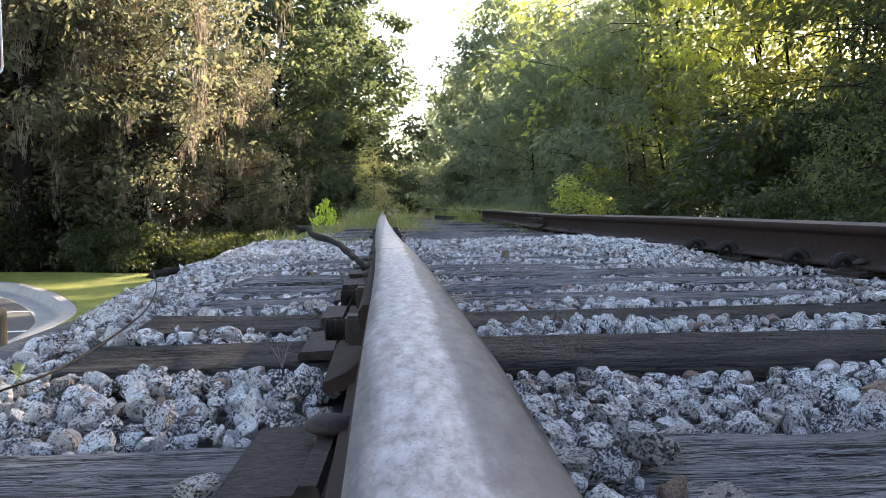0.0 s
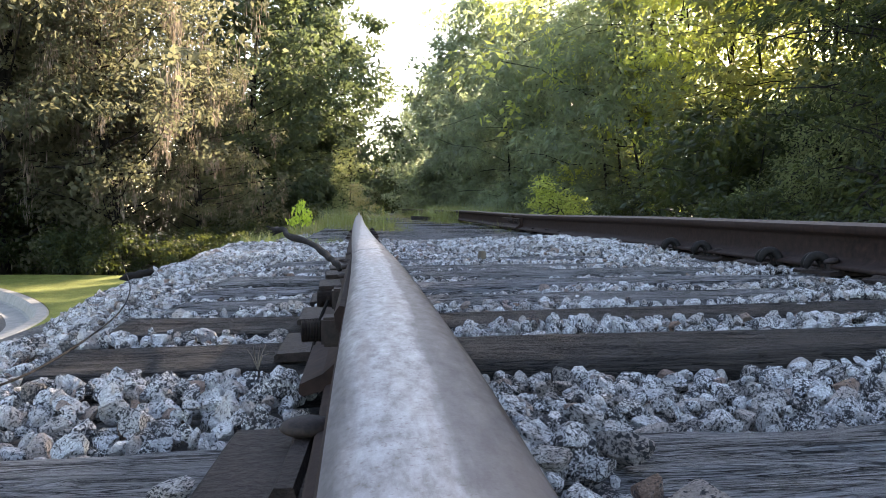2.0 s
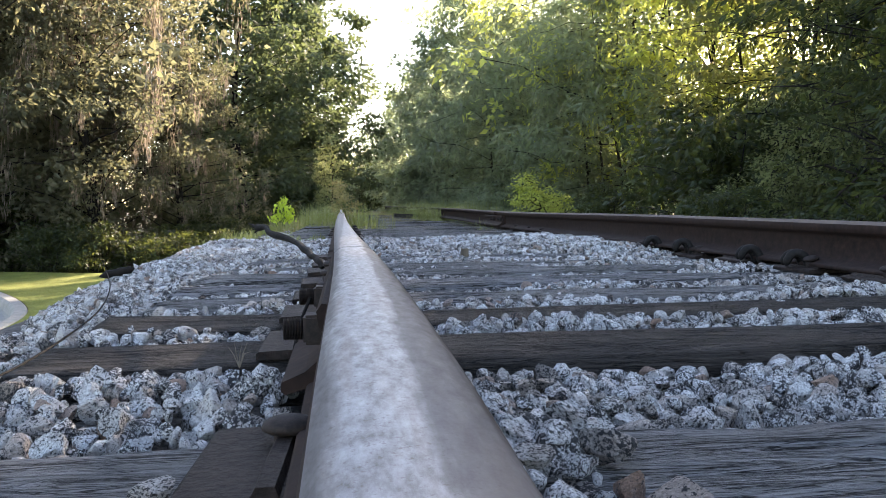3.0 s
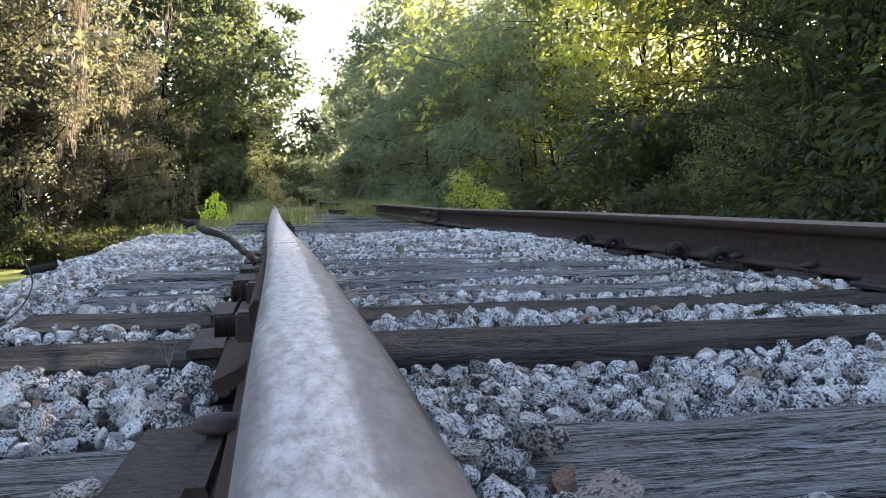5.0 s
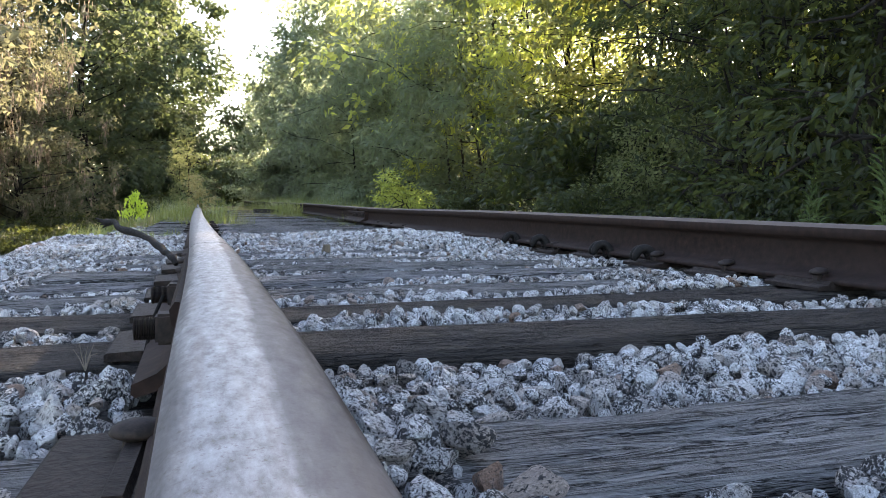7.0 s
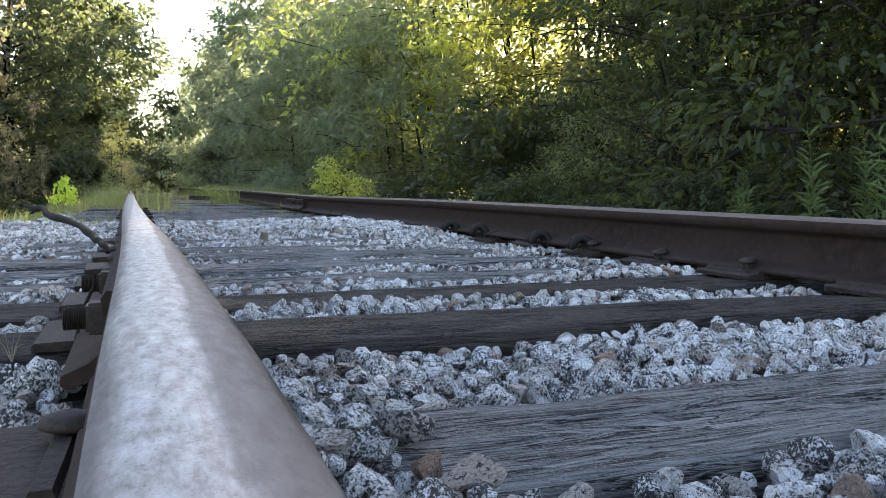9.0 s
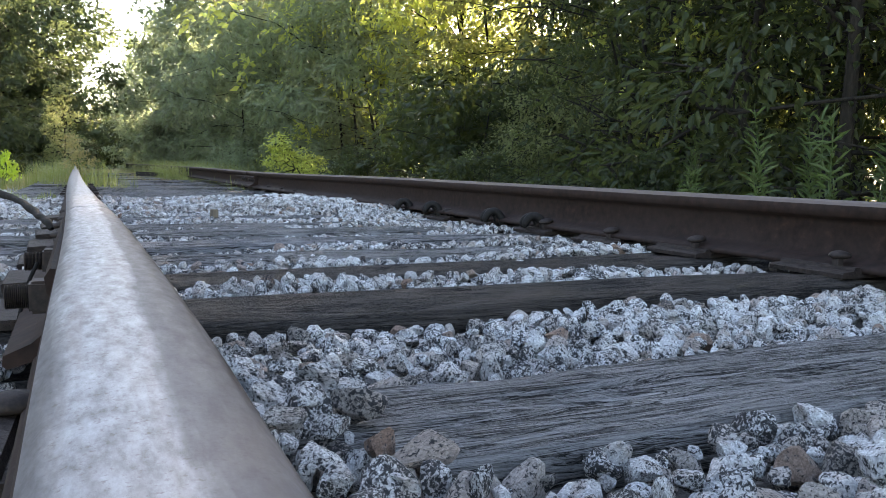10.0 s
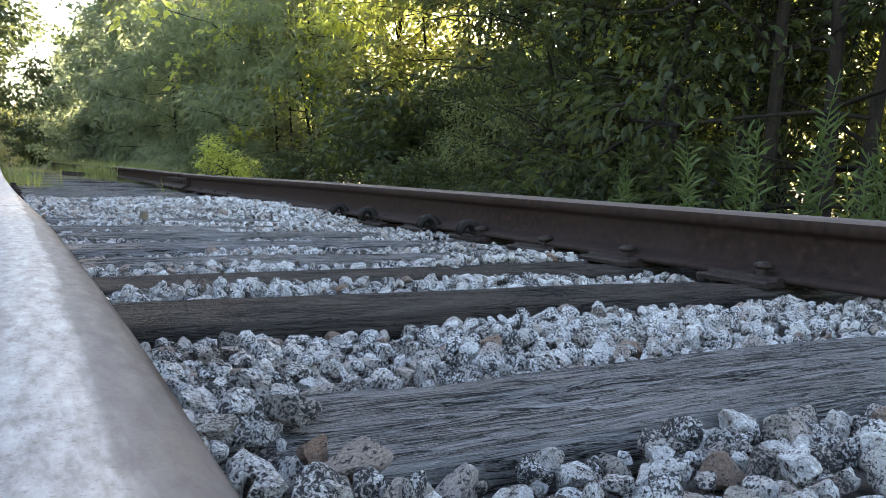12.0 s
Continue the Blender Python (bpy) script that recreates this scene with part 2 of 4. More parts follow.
# ---- mesh kit ----
def mesh_of(name, verts, faces, mats, smooth=False, index=None):
    """A mesh from arrays: verts n x 3, faces m x 3 or m x 4."""
    verts, faces = np.asarray(verts, np.float32), np.asarray(faces, np.int32)
    me = bpy.data.meshes.new(name)
    k = faces.shape[1]
    me.vertices.add(len(verts))
    me.vertices.foreach_set("co", verts.ravel())
    me.loops.add(faces.size)
    me.loops.foreach_set("vertex_index", faces.ravel())
    me.polygons.add(len(faces))
    me.polygons.foreach_set("loop_start", np.arange(0, faces.size, k, dtype=np.int32))
    me.polygons.foreach_set("use_smooth", np.full(len(faces), smooth))
    for m in (mats if isinstance(mats, (list, tuple)) else [mats]):
        me.materials.append(m)
    if index is not None:
        me.polygons.foreach_set("material_index", np.asarray(index, np.int32))
    me.update(calc_edges=True)
    me.validate()
    return me


def child(ob, parent, label=""):
    ob.parent = parent
    if label:
        ob["label"] = label
    return ob


def part(name, me, parent, label="", m=None):
    ob = new(name, me)
    if m is not None:
        ob.matrix_basis = m
    return child(ob, parent, label)


def bm_mesh(name, bm, mats, smooth=False):
    me = bpy.data.meshes.new(name)
    bmesh.ops.recalc_face_normals(bm, faces=bm.faces[:])
    for f in bm.faces:
        f.smooth = smooth
    bm.to_mesh(me)
    bm.free()
    for m in (mats if isinstance(mats, (list, tuple)) else [mats]):
        me.materials.append(m)
    return me


def box_bm(sx, sy, sz, bevel=0.0, at=(0, 0, 0), bm=None, taper=1.0, seg=2):
    """A bevelled box standing on z = at z; taper scales its top."""
    own = bmesh.new()
    v = bmesh.ops.create_cube(own, size=1.0)["verts"]
    for p in v:
        k = taper if p.co.z > 0 else 1.0
        p.co = Vector((p.co.x * sx * k, p.co.y * sy * k, (p.co.z + 0.5) * sz))
    if bevel:
        bmesh.ops.bevel(own, geom=own.edges[:], offset=bevel, segments=seg, affect="EDGES", profile=0.6)
    for p in own.verts:
        p.co += Vector(at)
    if bm is None:
        return own
    tmp = bpy.data.meshes.new("tmp")
    own.to_mesh(tmp)
    own.free()
    bm.from_mesh(tmp)
    bpy.data.meshes.remove(tmp)
    return bm


def tube(path, radii, n=8):
    """Arrays of a tapered tube along a path of points."""
    path = np.asarray(path, float)
    t = np.gradient(path, axis=0)
    t /= np.linalg.norm(t, axis=1)[:, None] + 1e-9
    ref = np.array([0.31, 0.95, 0.05])
    u = np.cross(t, ref)
    u /= np.linalg.norm(u, axis=1)[:, None] + 1e-9
    w = np.cross(t, u)
    a = np.linspace(0, 2 * np.pi, n, endpoint=False)
    v = path[:, None] + np.asarray(radii)[:, None, None] * (np.cos(a)[None, :, None] * u[:, None] + np.sin(a)[None, :, None] * w[:, None])
    k = len(path)
    i, j = np.meshgrid(np.arange(k - 1), np.arange(n), indexing="ij")
    f = np.stack([i * n + j, i * n + (j + 1) % n, (i + 1) * n + (j + 1) % n, (i + 1) * n + j], -1).reshape(-1, 4)
    return v.reshape(-1, 3), f


def merge(parts):
    vs, fs, o = [], [], 0
    for v, f in parts:
        vs.append(v)
        fs.append(f + o)
        o += len(v)
    return np.concatenate(vs), np.concatenate(fs)


def sweep(profile, ys, zs, close=True):
    """A closed profile (x, z) carried along y at the heights zs."""
    n, k = len(profile), len(ys)
    p = np.asarray(profile)
    v = np.empty((k, n, 3))
    v[:, :, 0] = p[None, :, 0]
    v[:, :, 1] = np.asarray(ys)[:, None]
    v[:, :, 2] = p[None, :, 1] + np.asarray(zs)[:, None]
    i, j = np.meshgrid(np.arange(k - 1), np.arange(n), indexing="ij")
    f = np.stack([i * n + j, i * n + (j + 1) % n, (i + 1) * n + (j + 1) % n, (i + 1) * n + j], -1).reshape(-1, 4)
    return v.reshape(-1, 3), f


GAUGE_X = 1.502                      # the other rail's middle
rng = np.random.default_rng(7)


def smooth(a, b, x):
    t = np.clip((np.asarray(x, float) - a) / (b - a), 0, 1)
    return t * t * (3 - 2 * t)


# ---- ground ----
def ground_z(x, y):
    """Height of the bare ground: a low bank for the track, flat land below it."""
    x = np.asarray(x, float)
    left = -0.13 - 0.95 * smooth(-0.95, -2.5, x)
    right = -0.13 - 0.25 * smooth(2.4, 3.6, x)
    return np.where(x < 0.75, left, right)


gx = np.concatenate([np.linspace(-400, -20, 16), np.linspace(-18, -3, 16), np.linspace(-2.8, 4.2, 36), np.linspace(5, 20, 14), np.linspace(30, 400, 14)])
gy = np.concatenate([np.linspace(-400, -20, 12), np.linspace(-15, 60, 80), np.linspace(70, 700, 20)])
X, Y = np.meshgrid(gx, gy, indexing="ij")
Z = ground_z(X, Y) + 0.02 * np.sin(X * 1.7 + Y) * (np.abs(X - 0.75) > 2.5)
n1, n2 = X.shape
I, J = np.meshgrid(np.arange(n1 - 1), np.arange(n2 - 1), indexing="ij")
F = np.stack([I * n2 + J, (I + 1) * n2 + J, (I + 1) * n2 + J + 1, I * n2 + J + 1], -1).reshape(-1, 4)
ground = new("ground", mesh_of("ground", np.stack([X, Y, Z], -1).reshape(-1, 3), F, M_EARTH, True))
tagged(ground, "dark soil and leaf litter under trees", "ground", kind="structure")

# the kerb's line, from beside the track round to the far side of the lot
kc = np.array([(-2.9, -6.0), (-2.95, 0.0), (-3.08, 4.5), (-3.26, 7.05), (-3.38, 8.05), (-3.54, 9.14), (-3.86, 10.1), (-4.49, 11.34), (-5.37, 12.7), (-6.27, 13.65), (-9, 15.0), (-16, 15.9), (-30, 16)])
kt = np.linspace(0, len(kc) - 1, 140)


def catmull(p, t):
    i = np.clip(t.astype(int), 0, len(p) - 2)
    u = (t - i)[:, None]
    g = lambda k: p[np.clip(k, 0, len(p) - 1)]
    a, b, c, d = g(i - 1), g(i), g(i + 1), g(i + 2)
    return 0.5 * (2 * b + (c - a) * u + (2 * a - 5 * b + 4 * c - d) * u ** 2 + (3 * b - a - 3 * c + d) * u ** 3)


kerb_line = catmull(kc, kt)
kd = np.gradient(kerb_line, axis=0)
kd /= np.linalg.norm(kd, axis=1)[:, None]
kn = np.stack([kd[:, 1], -kd[:, 0]], -1)           # towards the lawn
LAWN_Z, ROAD_Z = -0.90, -1.03
prof = [(0.16, LAWN_Z - 0.12), (0.16, LAWN_Z + 0.0), (0.14, LAWN_Z + 0.012), (0.03, LAWN_Z + 0.01), (0.0, LAWN_Z - 0.02), (-0.03, ROAD_Z + 0.03),
        (-0.06, ROAD_Z + 0.014), (-0.28, ROAD_Z + 0.006), (-0.28, ROAD_Z - 0.05)]
kv = np.stack([np.concatenate([kerb_line + kn * o, np.full((len(kerb_line), 1), z)], 1) for o, z in prof], 1)
k, n = kv.shape[:2]
I, J = np.meshgrid(np.arange(k - 1), np.arange(n - 1), indexing="ij")
F = np.stack([I * n + J, (I + 1) * n + J, (I + 1) * n + J + 1, I * n + J + 1], -1).reshape(-1, 4)
kerb = new("kerb", mesh_of("kerb", kv.reshape(-1, 3), F, M_KERB, False))
tagged(kerb, "pale concrete kerb and gutter curving round the lot", "kerb", kind="structure")
# asphalt inside the kerb
inner = kerb_line - kn * 0.275
far_l = np.stack([np.full(len(inner), -60.0), np.linspace(-30, 16, len(inner))], -1)
rv = np.concatenate([np.stack([np.concatenate([inner, np.full((len(inner), 1), ROAD_Z + 0.002)], 1), np.concatenate([far_l, np.full((len(inner), 1), ROAD_Z + 0.002)], 1)], 1).reshape(-1, 3)])
i = np.arange(len(inner) - 1)
road = new("road", mesh_of("road", rv, np.stack([2 * i, 2 * i + 2, 2 * i + 3, 2 * i + 1], -1), M_ROAD))
tagged(road, "grey asphalt of a parking lot", "road", kind="structure")
# lawn between kerb and bank
outer = kerb_line + kn * 0.165
ki = np.arange(13)
lim = np.stack([np.interp(kt, ki, [-1.55, -1.55, -1.55, -1.55, -1.55, -1.55, -1.7, -2.4, -3.8, -5.5, -9, -16, -30]),
                np.interp(kt, ki, [-6, 0, 4.5, 7.6, 9.4, 11.0, 12.6, 13.5, 14.3, 15.0, 15.8, 16.8, 18])], -1)
cols = 14
lv = np.empty((len(outer), cols, 3))
for c in range(cols):
    u = c / (cols - 1)
    p = outer * (1 - u) + lim * u
    lv[:, c, :2] = p
    lv[:, c, 2] = np.maximum(LAWN_Z + 0.004 + 0.05 * u * u, ground_z(p[:, 0], p[:, 1]) + 0.035 * u)
k, n = lv.shape[:2]
I, J = np.meshgrid(np.arange(k - 1), np.arange(n - 1), indexing="ij")
F = np.stack([I * n + J, (I + 1) * n + J, (I + 1) * n + J + 1, I * n + J + 1], -1).reshape(-1, 4)
lawn = new("lawn", mesh_of("lawn", lv.reshape(-1, 3), F, M_LAWN, True))
tagged(lawn, "mown green lawn strip beside the kerb", "lawn", kind="structure")
for a, b, w in (((-3.75, 9.0), (-6.9, 8.6), 0.1), ((-4.25, 10.85), (-8.0, 10.0), 0.1), ((-5.3, 12.6), (-9.0, 12.0), 0.1)):
    a, b = Vector(a), Vector(b)
    d = (b - a).normalized()
    s = Vector((-d.y, d.x)) * w / 2
    vs = [(*(a + s), 0), (*(a - s), 0), (*(b - s), 0), (*(b + s), 0)]
    ln = new("painted_line", mesh_of("painted_line", [(x, y, ROAD_Z + 0.006) for x, y, _ in vs], [(0, 1, 2, 3)], M_PAINT))
    tagged(ln, "worn white parking line on the asphalt", "road marking", "parking lines", kind="structure")


# ---- ties ----
# front edge and back edge of the top at the middle, skew, left end, wood, top height, right end
TIES = [(-1.75, -1.52, 0, -0.53, 1, 0, 2.02), (-1.2, -0.97, 0, -0.52, 0, 0, 2.02), (-0.62, -0.39, 0, -0.52, 0, 0, 2.02), (-0.02, 0.20, 0, -0.52, 1, -0.01, 2.02),
        (0.585, 0.825, -0.01, -0.53, 0, 0.0, 2.02), (1.205, 1.43, 0.0, -0.515, 1, 0.004, 2.03), (1.63, 1.86, 0.04, -0.528, 1, 0.0, 2.02),
        (2.0, 2.23, 0.06, -0.50, 0, -0.004, 2.01), (2.38, 2.60, 0.08, -0.52, 2, 0.0, 2.0), (2.78, 3.02, 0.13, -0.525, 0, 0.002, 2.0),
        (3.2, 3.42, 0.12, -0.51, 0, -0.004, 2.02), (3.68, 3.90, 0.06, -0.46, 2, -0.002, 2.02), (4.25, 4.48, 0, -0.52, 0, -0.03, 2.02),
        (4.8, 5.02, 0, -0.52, 1, -0.025, 2.02), (5.4, 5.62, 0, -0.53, 0, -0.012, 2.02), (6.0, 6.22, 0, -0.52, 2, 0.0, 2.0), (6.45, 6.66, 0, -0.5, 0, 0.004, 2.0),
        (6.95, 7.17, 0, -0.53, 2, 0.002, 2.02), (7.5, 7.72, 0, -0.52, 0, 0, 2.0), (8.1, 8.32, 0, -0.52, 0, 0.004, 2.0)]
TIES += [(8.7 + 0.56 * i, 8.92 + 0.56 * i, 0, -0.52, i % 3, 0, 2.02) for i in range(20)]


def tie_mesh(y0, y1, left, right, wood, seed, fine):
    """A weathered timber: rounded, cracked and worn by noise along its grain."""
    L, W, H = right - left, y1 - y0, 0.17
    step = 0.012 if fine else 0.06
    nx = int(L / step)
    na = 56 if fine else 16
    # a rounded rectangle as cross-section
    a = np.linspace(0, 2 * np.pi, na, endpoint=False)
    ca, sa = np.cos(a), np.sin(a)
    q = 9.0
    rr = (np.abs(ca) ** q + np.abs(sa) ** q) ** (-1 / q)
    sec = np.stack([ca * rr * W / 2, sa * rr * H / 2], -1)
    xs = np.linspace(left, right, nx)
    v = np.empty((nx, na, 3))
    v[:, :, 0] = xs[:, None]
    v[:, :, 1] = sec[None, :, 0]
    v[:, :, 2] = sec[None, :, 1] - H / 2
    nrm = np.stack([ca ** 3, sa ** 3], -1)
    nrm /= np.linalg.norm(nrm, axis=1)[:, None] + 1e-9
    for i in range(nx):
        ends = min(xs[i] - left, right - xs[i])
        for j in range(na):
            p = Vector((xs[i] * 2.2, sec[j, 0] * 26, sec[j, 1] * 26 + seed * 7.1))
            d = 0.0055 * noise.noise(p) + 0.010 * noise.noise(Vector((xs[i] * 1.3, sec[j, 0] * 5, sec[j, 1] * 5 + seed)))
            if fine:
                c = noise.noise(Vector((xs[i] * 3.2, sec[j, 0] * 75, sec[j, 1] * 75 + seed * 3.3)))
                d -= 0.030 * max(0.0, c - 0.22)
            d -= 0.02 * max(0.0, 1 - ends / 0.03) ** 2
            v[i, j, 1] += nrm[j, 0] * d
            v[i, j, 2] += nrm[j, 1] * d
    I, J = np.meshgrid(np.arange(nx - 1), np.arange(na), indexing="ij")
    f = np.stack([I * na + J, (I + 1) * na + J, (I + 1) * na + (J + 1) % na, I * na + (J + 1) % na], -1).reshape(-1, 4)
    v = v.reshape(-1, 3)
    # end caps as fans of quads round a centre
    caps, extra = [], []
    for base, x in ((0, left), ((nx - 1) * na, right)):
        c = len(v) + len(extra)
        extra.append((x, 0, -H / 2))
        for j in range(0, na, 2):
            caps.append((base + j, base + (j + 1) % na, base + (j + 2) % na, c))
    return mesh_of("railway_tie", np.concatenate([v, extra]), np.concatenate([f, np.array(caps)]), M_TIES[wood], True)


def plate_mesh(right=0.15, left=0.15):
    """A tie plate with raised shoulders and square spike holes' rims."""
    p = [(-left, 0), (-left, 0.009), (0.004 - left, 0.012), (-0.088, 0.014), (-0.084, 0.021), (-0.07, 0.021), (-0.067, 0.0125), (0.067, 0.0125), (0.07, 0.021), (0.084, 0.021), (0.088, 0.014), (right - 0.004, 0.012), (right, 0.009), (right, 0)]
    bm = bmesh.new()
    rows = [[bm.verts.new((x, y, z)) for x, z in p] for y in (-0.1, 0.1)]
    for i in range(len(p)):
        j = (i + 1) % len(p)
        bm.faces.new([rows[0][i], rows[0][j], rows[1][j], rows[1][i]])
    for q in rows:
        bm.faces.new(q)
    return bm_mesh("tie_plate", bm, M_PLATE)


def spike_mesh():
    """A cut spike: square shank and a domed, hooked head."""
    bm = box_bm(0.016, 0.016, 0.05, 0.002, (0, 0, -0.03))
    h = bmesh.new()
    bmesh.ops.create_uvsphere(h, u_segments=14, v_segments=8, radius=1.0)
    for p in h.verts:
        p.co = Vector((p.co.x * 0.026 + 0.006, p.co.y * 0.020, 0.026 + p.co.z * (0.011 if p.co.z > 0 else 0.008)))
    tmp = bpy.data.meshes.new("tmp")
    h.to_mesh(tmp)
    h.free()
    bm.from_mesh(tmp)
    bpy.data.meshes.remove(tmp)
    return bm_mesh("spike", bm, M_IRON, True)


ME_PLATE, ME_PLATE_CUT, ME_SPIKE = plate_mesh(0.15, 0.118), plate_mesh(0.1), spike_mesh()
NAMES = ("weathered grey wooden railway tie lying in ballast", "dark creosoted wooden railway tie in ballast", "bleached pale wooden railway tie in ballast")
tie_list = []
for i, (y0, y1, skew, xl, wood, z, xr) in enumerate(TIES):
    fine = 0.3 < y0 < 2.5
    z = z + float(np.interp(y0, [1.5, 2.2, 3.2, 5.0, 8.0, 20.0], [0, -0.004, -0.009, -0.013, -0.017, -0.022]))
    t = new("railway_tie", tie_mesh(y0, y1, xl - 0.75, xr - 0.75, wood, i, fine))
    t.matrix_basis = pose(0.75, (y0 + y1) / 2, z, 0, 0, math.degrees(math.atan2(skew, 2.0)))
    tagged(t, NAMES[wood], "railway tie", "ties under the track")
    tie_list.append(t)
    for s, x in ((-1, 0.0), (1, GAUGE_X)):
        if y0 > 9:
            continue
        dy = skew * (x - 0.75) / 2.0
        part("tie_plate", ME_PLATE if s > 0 else ME_PLATE_CUT, t, "flat rusty steel tie plate", pose(x - 0.75, 0, 0.001, 0, 0, rng.uniform(-2, 2)))
        for e in (-1, 1):
            part("spike", ME_SPIKE, t, "rusty cut spike", pose(x - 0.75 + e * 0.078, e * 0.045 * s, 0.003 if s < 0 else 0.016, 0, rng.uniform(-8, 8), 180 if e > 0 else 0))

# ---- rails ----
HEAD, RAIL_H = 0.035, 0.143


def rail_profile():
    """Half of a flat-bottom rail's section from the crown down, mirrored; the worn top comes first."""
    h = RAIL_H
    half = [(0.0, h), (0.010, h - 0.0003), (0.0195, h - 0.0013), (0.0275, h - 0.0042), (0.033, h - 0.0095), (HEAD, h - 0.016), (HEAD - 0.001, h - 0.033),
            (0.024, h - 0.0385), (0.0105, h - 0.043), (0.0075, h - 0.052), (0.007, 0.06), (0.0085, 0.036), (0.014, 0.027), (0.035, 0.019), (0.062, 0.0115), (0.065, 0.008), (0.065, 0.0)]
    return half + [(-x, z) for x, z in reversed(half[1:])] , len(half)


PROF, NH = rail_profile()
# the running line of both rails: the joint sits high, the far track sags and drifts to the left
RAIL_Y = [-3, 0, 0.23, 0.35, 0.5, 0.7, 1.0, 1.4, 2.0, 3.0, 4.5, 7.0, 12.0, 30.0]
LEFT_Z = [0.148, 0.1519, 0.1558, 0.1597, 0.1608, 0.1603, 0.1596, 0.1573, 0.1526, 0.1473, 0.1430, 0.1395, 0.1363, 0.134]
DRIFT = [0, 0, 0, 0, 0, 0, -0.001, -0.005, -0.0137, -0.0255, -0.0389, -0.0529, -0.067, -0.10]
RIGHT_Y = [-3, 2, 3, 4.3, 5.3, 7.0, 8.3, 10.3, 12.6, 30]
RIGHT_Z = [0.156, 0.158, 0.159, 0.159, 0.154, 0.1475, 0.150, 0.160, 0.165, 0.165]


def drift(y):
    return np.interp(y, RAIL_Y, DRIFT)


def rail_mesh(ya, yb, zf, top_mat):
    ys = np.concatenate([np.arange(ya, min(yb, 4.0), 0.03), np.arange(max(ya, 4.0), yb, 0.2), [yb]])
    v, f = sweep(PROF, ys, zf(ys))
    n, k = len(PROF), len(ys)
    v[:, 0] += np.repeat(drift(ys), n)
    top = np.zeros(n, bool)
    for j in range(n):
        a, b = PROF[j], PROF[(j + 1) % n]
        top[j] = min(a[1], b[1]) > RAIL_H - 0.0098
    idx = np.tile(top.astype(int), k - 1)
    surface = mesh_of("running_surface", v, f[idx == 1], top_mat, True)
    me = mesh_of("rail", v, f[idx == 0], M_STEEL, True)
    bm = bmesh.new()
    bm.from_mesh(me)
    bm.verts.ensure_lookup_table()
    bm.faces.new([bm.verts[j] for j in range(n)])
    bm.faces.new([bm.verts[(k - 1) * n + j] for j in range(n - 1, -1, -1)])
    bm.to_mesh(me)
    bm.free()
    return me, surface


lz = lambda ys: catmull(np.stack([RAIL_Y, LEFT_Z], -1), np.interp(ys, RAIL_Y, np.arange(len(RAIL_Y))))[:, 1] - RAIL_H
rz = lambda ys: catmull(np.stack([RIGHT_Y, RIGHT_Z], -1), np.interp(ys, RIGHT_Y, np.arange(len(RIGHT_Y))))[:, 1] - RAIL_H
RUST = "rusted steel rail with a worn shiny top"
rails = {}
for key, ya, yb, x, zf in (("l0", -3.0, 1.3945, 0.0, lz), ("l1", 1.3990, 30.0, 0.0, lz), ("r0", -3.0, 8.0, GAUGE_X, rz), ("r1", 8.006, 30.0, GAUGE_X, rz)):
    body, surface = rail_mesh(ya, yb, zf, M_HEAD if x == 0 else M_DULL)
    r = new("rail", body)
    r.matrix_basis = pose(x, 0, 0)
    part("running_surface", surface, r, "worn grey steel running surface")
    rails[key] = tagged(r, RUST + " on wooden ties", "rail", "rails of the track")


def joint_bar(length, side):
    """An angle bar that fills the space between head and base."""
    p = [(0.010, 0.030), (0.035, 0.018), (0.084, 0.004), (0.089, 0.008), (0.088, 0.018), (0.062, 0.029), (0.043, 0.045), (0.038, 0.070), (0.046, 0.080), (0.048, 0.096), (0.042, 0.105), (0.012, 0.100)]
    p = [(side * x, z) for x, z in p]
    ys = np.linspace(-length / 2, length / 2, 5)
    v, f = sweep(p, ys, np.zeros(5))
    me = mesh_of("joint_bar", v, f, M_STEEL)
    bm = bmesh.new()
    bm.from_mesh(me)
    bm.verts.ensure_lookup_table()
    n = len(p)
    bm.faces.new([bm.verts[j] for j in range(n)])
    bm.faces.new([bm.verts[4 * n + j] for j in range(n)])
    bmesh.ops.recalc_face_normals(bm, faces=bm.faces[:])
    bm.to_mesh(me)
    bm.free()
    return me


def bolt_mesh():
    """A track bolt's threaded end, lying along -x."""
    parts = []
    xs = np.linspace(0, 0.028, 33)
    rad = np.where(np.arange(33) % 2, 0.0115, 0.0135)
    rad[-1] = 0.002
    parts.append(tube(np.stack([-xs, 0 * xs, 0 * xs], -1), rad, 12))
    v, f = merge(parts)
    return mesh_of("bolt", v, f, M_IRON)


def nut_mesh():
    bm = bmesh.new()
    bmesh.ops.create_cone(bm, cap_ends=True, segments=4, radius1=0.024, radius2=0.024, depth=0.024)
    bmesh.ops.bevel(bm, geom=bm.edges[:], offset=0.003, segments=2, affect="EDGES")
    bmesh.ops.rotate(bm, verts=bm.verts[:], matrix=Matrix.Rotation(radians(90), 3, "Y") @ Matrix.Rotation(radians(45), 3, "Z"))
    return bm_mesh("nut", bm, M_IRON)


